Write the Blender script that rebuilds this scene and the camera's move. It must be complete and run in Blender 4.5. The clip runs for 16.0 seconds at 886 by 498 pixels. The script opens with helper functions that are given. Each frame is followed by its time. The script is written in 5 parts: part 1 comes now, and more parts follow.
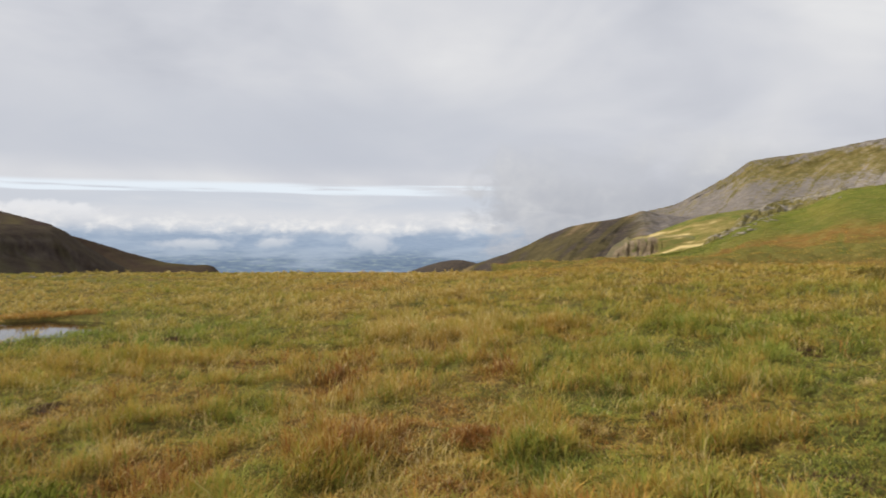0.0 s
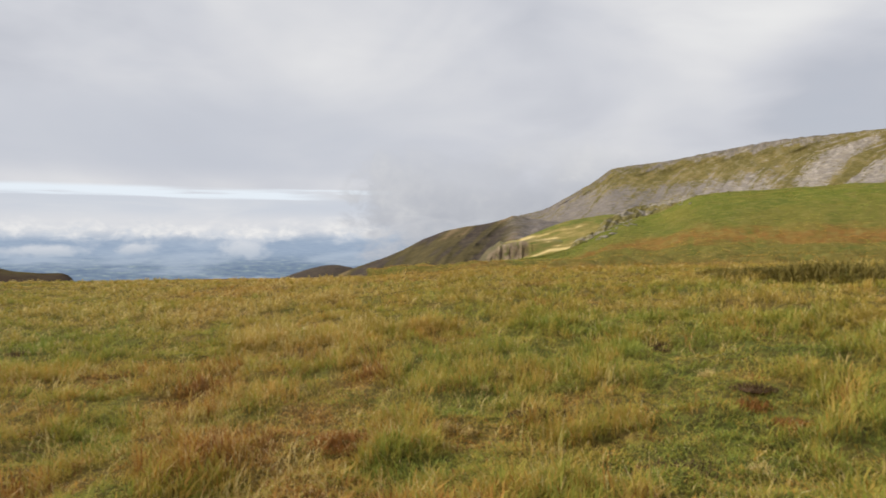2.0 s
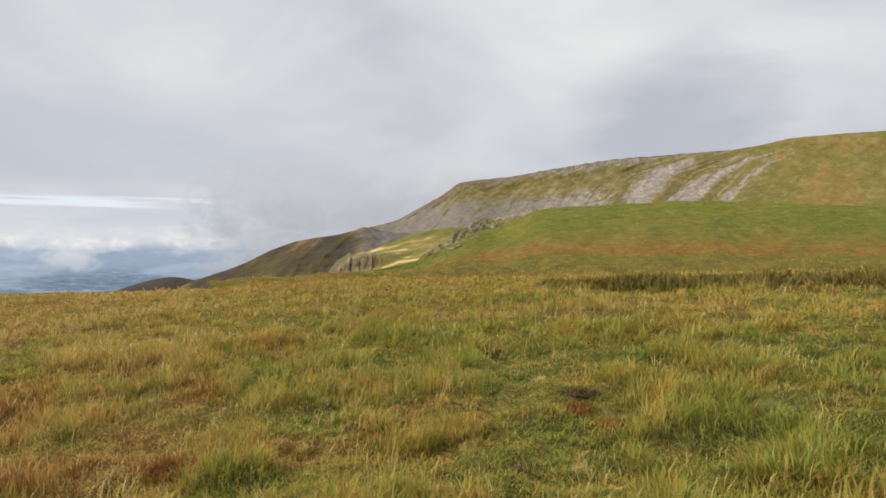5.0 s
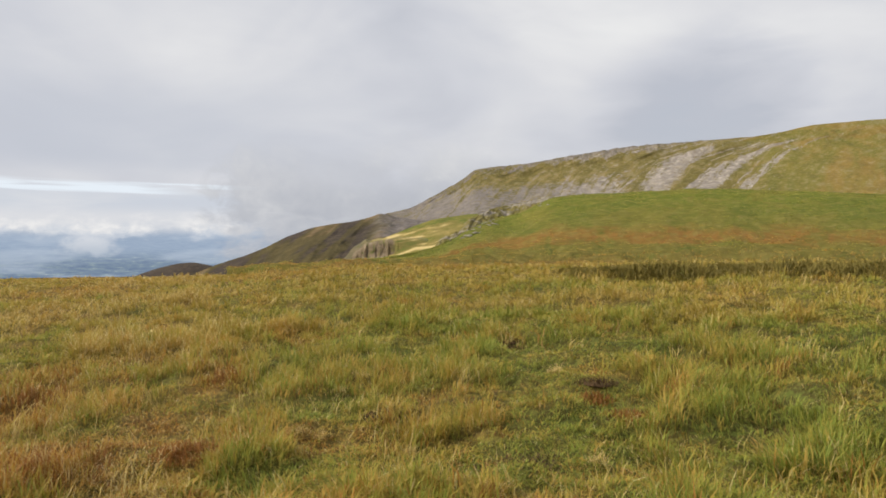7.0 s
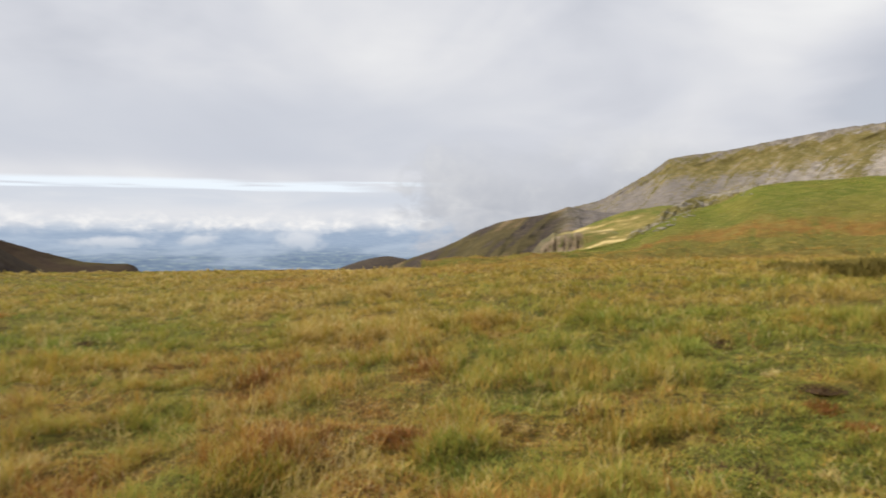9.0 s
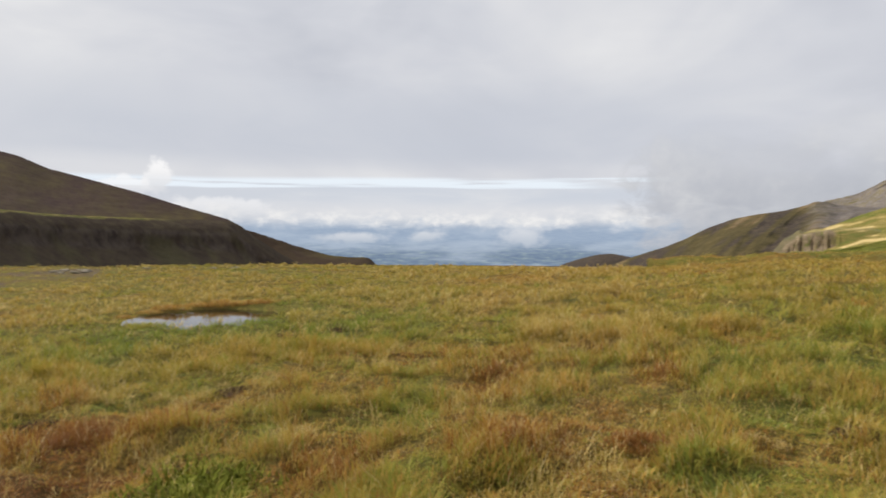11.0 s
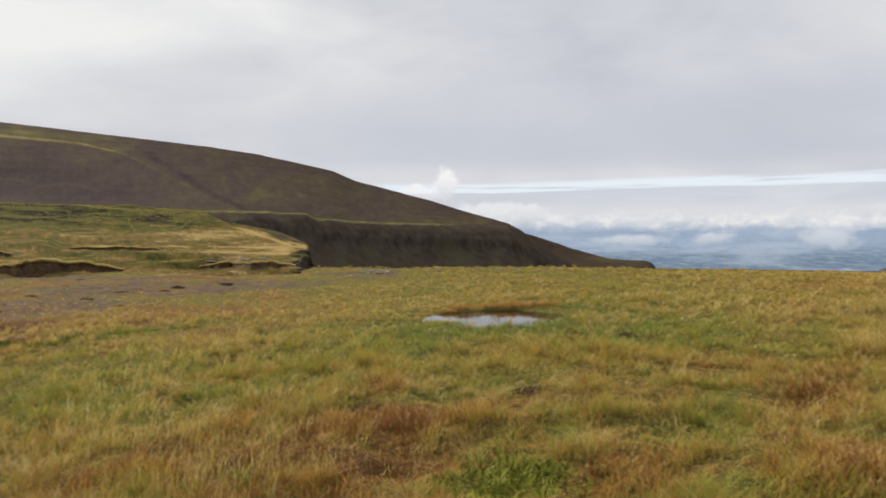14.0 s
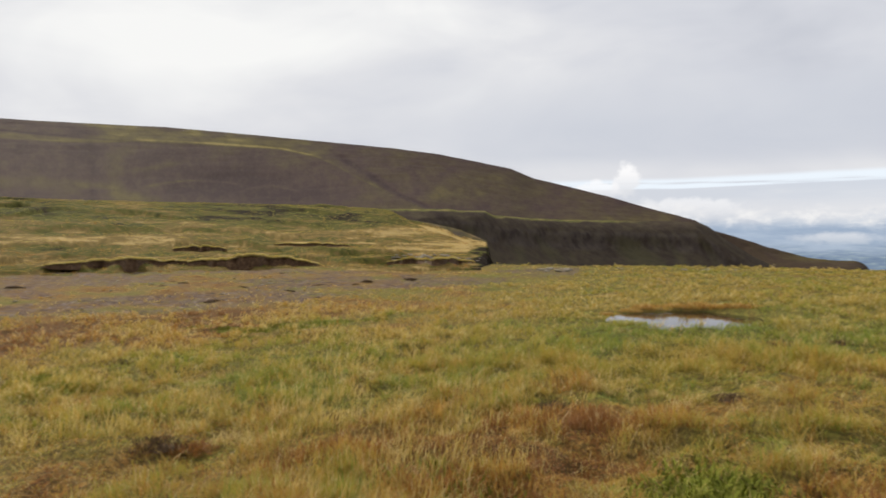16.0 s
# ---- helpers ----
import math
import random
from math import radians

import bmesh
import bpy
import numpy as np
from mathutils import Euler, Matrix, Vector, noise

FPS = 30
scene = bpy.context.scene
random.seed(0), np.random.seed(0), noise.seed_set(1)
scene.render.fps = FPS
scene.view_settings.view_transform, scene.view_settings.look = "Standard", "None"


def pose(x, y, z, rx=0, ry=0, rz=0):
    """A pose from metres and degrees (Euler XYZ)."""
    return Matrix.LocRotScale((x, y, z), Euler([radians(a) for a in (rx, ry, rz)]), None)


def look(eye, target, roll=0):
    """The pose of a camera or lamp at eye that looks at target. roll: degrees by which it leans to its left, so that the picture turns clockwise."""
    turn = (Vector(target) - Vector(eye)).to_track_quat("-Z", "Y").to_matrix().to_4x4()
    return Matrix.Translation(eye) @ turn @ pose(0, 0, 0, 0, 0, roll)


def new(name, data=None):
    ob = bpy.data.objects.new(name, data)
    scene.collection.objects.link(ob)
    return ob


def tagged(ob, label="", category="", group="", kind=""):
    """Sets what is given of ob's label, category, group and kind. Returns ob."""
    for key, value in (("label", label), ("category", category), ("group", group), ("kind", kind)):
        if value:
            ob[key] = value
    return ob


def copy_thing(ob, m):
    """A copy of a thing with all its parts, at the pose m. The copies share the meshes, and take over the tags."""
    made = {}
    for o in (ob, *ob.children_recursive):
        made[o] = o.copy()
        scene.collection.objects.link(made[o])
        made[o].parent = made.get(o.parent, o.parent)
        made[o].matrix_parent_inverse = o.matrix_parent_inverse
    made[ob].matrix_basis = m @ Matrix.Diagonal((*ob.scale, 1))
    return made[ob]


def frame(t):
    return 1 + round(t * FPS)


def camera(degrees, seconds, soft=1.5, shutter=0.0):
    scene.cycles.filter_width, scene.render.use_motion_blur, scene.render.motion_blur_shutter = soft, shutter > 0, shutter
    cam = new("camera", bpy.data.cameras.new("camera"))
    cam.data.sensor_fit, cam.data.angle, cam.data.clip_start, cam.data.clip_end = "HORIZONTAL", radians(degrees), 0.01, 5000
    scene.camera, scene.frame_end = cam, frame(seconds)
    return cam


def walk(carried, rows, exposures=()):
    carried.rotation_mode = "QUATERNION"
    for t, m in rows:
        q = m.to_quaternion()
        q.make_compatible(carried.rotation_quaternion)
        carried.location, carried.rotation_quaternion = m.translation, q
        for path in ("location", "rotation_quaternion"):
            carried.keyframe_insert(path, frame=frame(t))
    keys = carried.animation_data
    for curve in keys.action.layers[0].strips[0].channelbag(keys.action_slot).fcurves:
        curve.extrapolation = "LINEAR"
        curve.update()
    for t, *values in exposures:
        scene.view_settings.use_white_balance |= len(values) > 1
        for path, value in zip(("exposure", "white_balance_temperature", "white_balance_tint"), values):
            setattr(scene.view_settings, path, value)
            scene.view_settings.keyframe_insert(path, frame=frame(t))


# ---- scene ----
cam = camera(64.27, 16.0, soft=1.7, shutter=0.6)
# seconds, eye x y z, turn about x y z in degrees
ROWS = [
    (0.0, 0.002, -0.003, 1.484, 89.92, -0.2, 0.0),
    (0.5, 0.025, 0.0, 1.479, 90.1, 0.17, -2.77),
    (1.0, 0.048, 0.001, 1.481, 90.11, 0.24, -5.11),
    (1.5, 0.06, 0.001, 1.48, 90.3, 0.09, -7.66),
    (2.0, 0.084, 0.002, 1.481, 90.28, 0.23, -10.01),
    (2.5, 0.101, 0.001, 1.479, 90.39, 0.04, -12.62),
    (3.0, 0.118, 0.0, 1.481, 90.58, 0.12, -14.57),
    (3.5, 0.126, 0.007, 1.48, 90.62, 0.05, -15.8),
    (4.0, 0.14, 0.007, 1.482, 90.88, -0.08, -17.39),
    (4.5, 0.16, 0.006, 1.478, 91.13, 0.24, -19.68),
    (5.0, 0.177, 0.002, 1.482, 91.17, 0.22, -22.14),
    (7.5, 0.146, 0.006, 1.512, 89.74, -0.18, -19.56),
    (8.0, 0.119, 0.013, 1.518, 89.75, -0.43, -14.28),
    (8.5, 0.09, 0.013, 1.519, 89.69, -0.33, -9.99),
    (9.0, 0.062, 0.01, 1.521, 89.61, 0.18, -5.69),
    (9.5, 0.025, 0.002, 1.524, 89.59, -0.08, -0.3),
    (12.0, -0.128, -0.053, 1.54, 89.2, -0.07, 19.02),
    (12.5, -0.161, -0.066, 1.539, 89.22, -0.15, 22.82),
    (13.0, -0.2, -0.084, 1.542, 89.35, -0.3, 26.76),
    (13.5, -0.23, -0.098, 1.542, 89.43, -0.08, 30.5),
    (14.0, -0.247, -0.117, 1.542, 89.53, 0.07, 34.39),
    (14.5, -0.264, -0.137, 1.542, 89.54, 0.18, 37.93),
    (15.0, -0.285, -0.16, 1.543, 89.55, 0.44, 41.78),
    (15.5, -0.305, -0.181, 1.54, 89.37, -0.01, 45.34),
    (16.0, -0.317, -0.209, 1.542, 89.31, -0.13, 48.75),
]
walk(cam, [(t, pose(x, y, z, rx, ry, rz)) for t, x, y, z, rx, ry, rz in ROWS],
     exposures=[(0.0, 0.0), (5.2, 0.0), (7.4, 0.03), (8.6, 0.11), (9.7, 0.12), (11.8, 0.0), (14.5, 0.0), (15.4, -0.03), (16.0, 0.1)])
EYE = 1.5

# ------------------------------------------------------------------ node helpers


class Nodes:
    """A small writer of node trees."""

    def __init__(self, tree, keep=False):
        self.tree = tree
        if not keep:
            tree.nodes.clear()

    def add(self, kind, values=(), **props):
        n = self.tree.nodes.new(kind)
        for k, v in props.items():
            setattr(n, k, v)
        for k, v in dict(values).items():
            self.put(n, k, v)
        return n

    def put(self, n, k, v):
        if isinstance(v, bpy.types.NodeSocket):
            self.tree.links.new(v, n.inputs[k])
        else:
            n.inputs[k].default_value = v

    def math(self, op, a, b=0.0, c=0.0, clamp=False):
        n = self.add("ShaderNodeMath", {0: a, 1: b, 2: c}, operation=op)
        n.use_clamp = clamp
        return n.outputs[0]

    def smooth(self, x, a, b, lo=0.0, hi=1.0):
        n = self.add("ShaderNodeMapRange", {"Value": x, "From Min": a, "From Max": b, "To Min": lo, "To Max": hi}, interpolation_type="SMOOTHSTEP")
        return n.outputs[0]

    def noise(self, vec, scale, detail=4.0, rough=0.55, warp=0.0):
        n = self.add("ShaderNodeTexNoise", {"Scale": scale, "Detail": detail, "Roughness": rough, "Distortion": warp})
        if vec is not None:
            self.put(n, "Vector", vec)
        return n.outputs["Fac"]

    def vec(self, x, y, z=0.0):
        return self.add("ShaderNodeCombineXYZ", {"X": x, "Y": y, "Z": z}).outputs[0]

    def mix(self, fac, a, b):
        n = self.add("ShaderNodeMix", data_type="RGBA")
        self.put(n, 0, fac)
        self.put(n, 6, a)
        self.put(n, 7, b)
        return n.outputs[2]

    def ramp(self, fac, stops):
        n = self.add("ShaderNodeValToRGB", {0: fac})
        e = n.color_ramp.elements
        while len(e) < len(stops):
            e.new(0.5)
        for el, (p, col) in zip(e, stops):
            el.position, el.color = p, (*col, 1)
        return n.outputs[0]

    def attr(self, name, out="Fac"):
        return self.add("ShaderNodeAttribute", attribute_name=name).outputs[out]


def rgb(r, g, b):
    return (r, g, b, 1.0)


def material(name, build, rough=0.95, spec=0.03):
    """build(nodes) gives a colour socket and a bump height socket (or None) with its strength and distance."""
    m = bpy.data.materials.new(name)
    m.use_nodes = True
    n = Nodes(m.node_tree)
    col, height, strength, dist = build(n)
    b = n.add("ShaderNodeBsdfPrincipled", {"Base Color": col, "Roughness": rough, "Specular IOR Level": spec})
    if height is not None:
        bump = n.add("ShaderNodeBump", {"Height": height, "Strength": strength, "Distance": dist})
        n.put(b, "Normal", bump.outputs[0])
    o = n.add("ShaderNodeOutputMaterial")
    n.put(o, "Surface", b.outputs[0])
    return m


# ------------------------------------------------------------------ world, sun
SUN_AZ, SUN_EL = -84.0, 33.0      # degrees, clockwise from straight ahead

world = bpy.data.worlds.new("sky")
scene.world = world
world.use_nodes = True
w = Nodes(world.node_tree)
nishita = w.add("ShaderNodeTexSky", sky_type="NISHITA", sun_disc=False, sun_elevation=radians(SUN_EL), sun_rotation=radians(SUN_AZ))
way = w.add("ShaderNodeTexCoord").outputs["Generated"]
sep = w.add("ShaderNodeSeparateXYZ", {0: way})
az = w.math("MULTIPLY", w.math("ARCTAN2", sep.outputs[0], sep.outputs[1]), 57.2958)
el = w.math("MULTIPLY", w.math("ARCSINE", sep.outputs[2]), 57.2958)
# flat cloud layers: stretched sideways near the horizon, rounder overhead
lay = w.vec(w.math("MULTIPLY", az, 0.032), w.math("MULTIPLY", el, 0.062))
big = w.noise(lay, 1.5, 4.0, 0.5, 0.5)
fine = w.noise(w.vec(w.math("MULTIPLY", az, 0.05), w.math("MULTIPLY", el, 0.16), 3.0), 1.8, 5.0, 0.55, 0.4)
grey = w.math("ADD", w.math("MULTIPLY", big, 0.80), w.math("MULTIPLY", fine, 0.20))
grey = w.math("ADD", grey, w.math("MULTIPLY", w.smooth(az, -35.0, -75.0), w.smooth(el, 6.0, 16.0, 0.0, 0.24)))
for ca, ce, ra, re, k in ((41.0, 11.5, 7.0, 4.0, -0.20), (30.0, 18.0, 9.0, 7.0, 0.16), (5.0, 17.0, 9.0, 5.0, 0.06), (-22.0, 9.0, 14.0, 4.0, -0.05), (-60.0, 12.0, 12.0, 4.0, 0.08)):
    du = w.math("DIVIDE", w.math("SUBTRACT", az, ca), ra)
    dv = w.math("DIVIDE", w.math("SUBTRACT", el, ce), re)
    q = w.math("ADD", w.math("MULTIPLY", du, du), w.math("MULTIPLY", dv, dv))
    grey = w.math("ADD", grey, w.smooth(w.math("ADD", q, w.math("MULTIPLY", w.math("SUBTRACT", fine, 0.5), 1.5)), 2.2, 0.0, 0.0, k))
cloud = w.ramp(grey, [(0.30, (0.52, 0.54, 0.60)), (0.46, (0.62, 0.635, 0.685)), (0.60, (0.72, 0.725, 0.75)), (0.80, (0.87, 0.87, 0.86))])
# the grey shelf above the bright gap
shelf = w.math("MULTIPLY", w.smooth(el, 5.2, 7.0), w.smooth(el, 15.0, 8.0))
shelf = w.math("MULTIPLY", shelf, w.math("MULTIPLY", w.smooth(az, 20.0, 0.0), w.smooth(az, -60.0, -35.0)))
shelf = w.math("MULTIPLY", shelf, w.smooth(fine, 0.25, 0.7, 0.45, 0.85))
cloud = w.mix(shelf, cloud, rgb(0.54, 0.57, 0.64))
# calm grey layer below the gap, paler and warmer towards the plain
low = w.math("MULTIPLY", w.smooth(el, 4.9, 4.3), w.smooth(az, 10.0, 3.0))
soft_n = w.noise(w.vec(w.math("MULTIPLY", az, 0.08), w.math("MULTIPLY", el, 0.5), 11.0), 1.2, 5.0, 0.5, 0.3)
calm = w.mix(w.smooth(el, 3.6, 2.2), rgb(0.60, 0.64, 0.71), rgb(0.71, 0.72, 0.75))
calm = w.mix(w.smooth(az, -18.0, -36.0, 0.0, 0.5), calm, rgb(0.60, 0.62, 0.67))
calm = w.mix(w.smooth(soft_n, 0.45, 0.75, 0.0, 0.5), calm, rgb(0.78, 0.78, 0.79))
cloud = w.mix(w.math("MULTIPLY", low, 0.9), cloud, calm)
# bright gap along the horizon
wob = w.math("MULTIPLY", w.math("SUBTRACT", w.noise(w.vec(w.math("MULTIPLY", az, 0.07), 1.0), 1.0, 2.0), 0.5), 0.45)
line = w.math("ADD", w.math("ADD", el, wob), w.math("ADD", w.smooth(az, -16.0, -36.0, 0.0, 0.36), w.smooth(az, -15.0, -5.0, 0.0, 0.12)))
thin = w.noise(w.vec(w.math("MULTIPLY", az, 0.10), w.math("MULTIPLY", el, 2.2), 7.0), 1.2, 4.0, 0.5)
gap = w.math("MULTIPLY", w.smooth(line, 4.25, 4.38), w.smooth(line, 5.25, 4.85))
gap = w.math("MULTIPLY", gap, w.math("MULTIPLY", w.smooth(az, 2.0, -3.0), w.smooth(az, -52.0, -36.0)))
gap = w.math("MULTIPLY", gap, w.smooth(thin, 0.26, 0.50))
# broken wisps of it further on
torn = w.math("MULTIPLY", w.smooth(line, 4.72, 4.86), w.smooth(line, 5.22, 5.06))
torn = w.math("MULTIPLY", torn, w.math("MULTIPLY", w.smooth(az, 8.5, 2.0), w.smooth(az, -8.0, -2.0)))
gap = w.math("MAXIMUM", gap, w.math("MULTIPLY", torn, w.smooth(thin, 0.42, 0.56, 0.15, 0.9)))
cloud = w.mix(w.math("MULTIPLY", gap, 0.95), cloud, rgb(0.80, 0.87, 0.94))
# towering heads of cumulus behind the dark fell
for ca, ce, ra, re, k in ((-34.2, 4.7, 1.25, 1.5, 0.85), (-36.6, 3.9, 2.2, 1.0, 0.6), (-30.0, 2.4, 5.0, 1.1, 0.45)):
    du = w.math("DIVIDE", w.math("SUBTRACT", az, ca), ra)
    dv = w.math("DIVIDE", w.math("SUBTRACT", el, ce), re)
    rad = w.math("SQRT", w.math("ADD", w.math("MULTIPLY", du, du), w.math("MULTIPLY", dv, dv)))
    rad = w.math("ADD", rad, w.math("MULTIPLY", w.math("SUBTRACT", w.noise(w.vec(az, el, 2.0), 0.9, 5.0), 0.5), 1.5))
    cloud = w.mix(w.smooth(rad, 1.0, 0.6, 0.0, k), cloud, w.mix(w.smooth(dv, -0.6, 0.6), rgb(0.72, 0.73, 0.76), rgb(0.95, 0.94, 0.94)))
# mist that spills over the sunlit fell
mist_n = w.noise(w.vec(w.math("MULTIPLY", az, 0.12), w.math("MULTIPLY", el, 0.15), 5.0), 1.5, 6.0, 0.55, 0.3)
curl = w.noise(w.vec(w.math("MULTIPLY", az, 0.45), w.math("MULTIPLY", el, 0.55), 9.0), 1.3, 5.0, 0.6, 0.4)
edge = w.math("ADD", w.math("ADD", az, w.math("MULTIPLY", el, -0.35)), w.math("ADD", w.math("MULTIPLY", w.math("SUBTRACT", mist_n, 0.5), 8.0), w.math("MULTIPLY", w.math("SUBTRACT", curl, 0.5), 9.0)))
top = w.math("ADD", el, w.math("MULTIPLY", w.math("SUBTRACT", mist_n, 0.5), -9.0))
mist = w.math("MULTIPLY", w.smooth(edge, 0.2, 3.6), w.smooth(top, 9.5, 3.4))
mist = w.math("MULTIPLY", mist, w.smooth(az, 40.0, 22.0))
cloud = w.mix(w.math("MULTIPLY", mist, 0.88), cloud, w.ramp(w.math("ADD", w.math("MULTIPLY", mist_n, 0.8), w.math("MULTIPLY", curl, 0.2)), [(0.32, (0.41, 0.43, 0.48)), (0.5, (0.50, 0.515, 0.555)), (0.68, (0.65, 0.655, 0.67))]))
# clear blue only shows through thin places
thick = w.smooth(grey, 0.18, 0.40, 0.88, 1.0)
back_sky = w.add("ShaderNodeBackground", {"Color": nishita.outputs[0], "Strength": 0.1})
back_cloud = w.add("ShaderNodeBackground", {"Color": cloud, "Strength": 1.0})
both = w.add("ShaderNodeMixShader", {0: thick, 1: back_sky.outputs[0], 2: back_cloud.outputs[0]})
w.put(w.add("ShaderNodeOutputWorld"), "Surface", both.outputs[0])

lamp = bpy.data.lights.new("sun", "SUN")
lamp.energy, lamp.angle, lamp.color = 3.6, radians(3), (1.0, 0.90, 0.74)
sun = new("sun", lamp)
a, e = radians(SUN_AZ), radians(SUN_EL)
sun.matrix_world = look((math.sin(a) * math.cos(e) * 50, math.cos(a) * math.cos(e) * 50, math.sin(e) * 50), (0, 0, 0))

# ------------------------------------------------------------------ noise and profiles


def vnoise(x, y, seed=0):
    """Smooth value noise in 0..1 on numpy arrays."""
    x, y = np.asarray(x, float), np.asarray(y, float)
    xi, yi = np.floor(x).astype(np.int64), np.floor(y).astype(np.int64)
    fx, fy = x - xi, y - yi
    fx, fy = fx * fx * (3 - 2 * fx), fy * fy * (3 - 2 * fy)

    def h(i, j):
        v = (i * 374761393 + j * 668265263 + seed * 974634777) & 0xFFFFFFFF
        v = ((v ^ (v >> 13)) * 1274126177) & 0xFFFFFFFF
        return ((v ^ (v >> 16)) & 0xFFFF) / 65535.0

    return (h(xi, yi) * (1 - fx) + h(xi + 1, yi) * fx) * (1 - fy) + (h(xi, yi + 1) * (1 - fx) + h(xi + 1, yi + 1) * fx) * fy


def fbm(x, y, seed=0, octaves=4, gain=0.5):
    total, amp, norm = 0.0, 1.0, 0.0
    for k in range(octaves):
        total = total + amp * vnoise(x * 2 ** k, y * 2 ** k, seed + 17 * k)
        norm += amp
        amp *= gain
    return total / norm


def curve(pairs, soft=0.6):
    """A softened piecewise-linear function of the bearing in degrees."""
    xs, ys = [p[0] for p in pairs], [p[1] for p in pairs]
    return lambda a: sum(k * np.interp(a + d * soft, xs, ys) for d, k in ((-1, 0.25), (0, 0.5), (1, 0.25)))


def step(a, b, x):
    t = np.clip((x - a) / (b - a), 0, 1)
    return t * t * (3 - 2 * t)


# the moor: bearing, distance of its brow, elevation of the brow seen from the eye
BROW = [(-90, 75, -2.18), (-77, 75, -2.16), (-60, 75, -2.1), (-49, 80, -2.04), (-44, 75, -2.16), (-38, 65, -2.3), (-31, 60, -2.23), (-22, 60, -2.23), (-13, 60, -2.18),
        (-10, 62, -2.12), (-3, 66, -2.2), (2.6, 62, -2.1), (8.5, 55, -1.82), (13.7, 50, -1.28), (16, 48, -1.23), (21, 45, -1.48), (32, 40, -1.33), (54, 38, -1.05), (75, 38, -0.95)]
SX, SY = 0.072, 0.012


def lean(a):
    return SX * np.sin(np.radians(a)) + SY * np.cos(np.radians(a))


brow_r = curve([(a, r) for a, r, _ in BROW])
brow_c = curve([(-180, 0.0), (-120, 0.0)] + [(a, (EYE + r * math.tan(radians(e)) - float(lean(a)) * r) / r ** 2) for a, r, e in BROW] + [(120, 0.0), (180, 0.0)])
POOLS = [(-9.52, 16.47, 1.76, 2.05, 0.28)]      # centre, half length, half width, turn


def pool_field(x, y):
    """Below 1 inside the pool."""
    f = np.full(np.shape(x), 99.0)
    for cx, cy, a, b, turn in POOLS:
        u = (x - cx) * math.cos(turn) + (y - cy) * math.sin(turn)
        v = -(x - cx) * math.sin(turn) + (y - cy) * math.cos(turn)
        f = np.minimum(f, np.sqrt((u / a) ** 2 + (v / b) ** 2) + 0.35 * (vnoise(x * 2.2, y * 2.2, 91) - 0.5))
    return f


def moor_base(x, y):
    r = np.hypot(x, y)
    a = np.degrees(np.arctan2(x, y))
    rb, c = brow_r(a), brow_c(a)
    front = step(-118, -92, a) * step(105, 80, a)
    rr = np.minimum(r, 400.0)
    z = lean(a) * rr + c * np.minimum(rr, rb * 1.05) ** 2 + 2 * c * rb * 1.05 * np.maximum(rr - rb * 1.05, 0) * front
    over = np.maximum(r - rb * 1.02, 0) * front
    fall = np.where(over < 120, over ** 2 / 240.0, over - 60.0) * 0.34
    return np.maximum(z - fall, -172.0 + 0.002 * np.minimum(r, 4800))


def spot(a, e):
    """Where the sight line from the eye at that bearing and elevation meets the moor."""
    sa, ca, te = math.sin(radians(a)), math.cos(radians(a)), math.tan(radians(e))
    rs = np.geomspace(2.5, 75, 1200)
    d = moor_base(rs * sa, rs * ca) - (EYE + rs * te)
    r = float(rs[int(np.argmax(d > 0))]) if (d > 0).any() else 70.0
    return r * sa, r * ca


HOLES = [spot(a, e) for a, e in ((-20.8, -6.9), (-17.9, -6.5), (-25.0, -7.8), (-22.1, -8.0))]


def look_down(x, y):
    """Elevation at which the moor's even surface is seen from the eye."""
    return np.degrees(np.arctan2(moor_base(x, y) - EYE, np.maximum(np.hypot(x, y), 0.5)))


wet_edge = curve([(-180, 5), (-92, 5), (-88, -5.2), (-77.5, -5.25), (-70.44, -5.35), (-66.55, -5.22), (-62.46, -5.0), (-58.17, -4.5), (-53.73, -4.0), (-49.19, -3.75), (-42.31, -3.5), (-38.5, -2.9), (-36, 0), (-33, 5), (180, 5)])


def wet_zone(x, y):
    """1 on the low wet ground behind the near rise."""
    e = look_down(x, y) + 0.5 * (fbm(x * 0.3, y * 0.3, 16, 3) - 0.5)
    return step(-0.12, 0.15, e - wet_edge(np.degrees(np.arctan2(x, y)))) * step(90, 75, np.hypot(x, y))


def mud_field(x, y):
    """1 on the bare wet stony ground by the terrace foot."""
    a = np.degrees(np.arctan2(x, y))
    return wet_zone(x, y) * step(0.49, 0.56, fbm(x * 0.16 + 3, y * 0.16, 15, 5, 0.62) + 0.05 * step(-60, -72, a) - 0.07 * step(-52, -44, a))


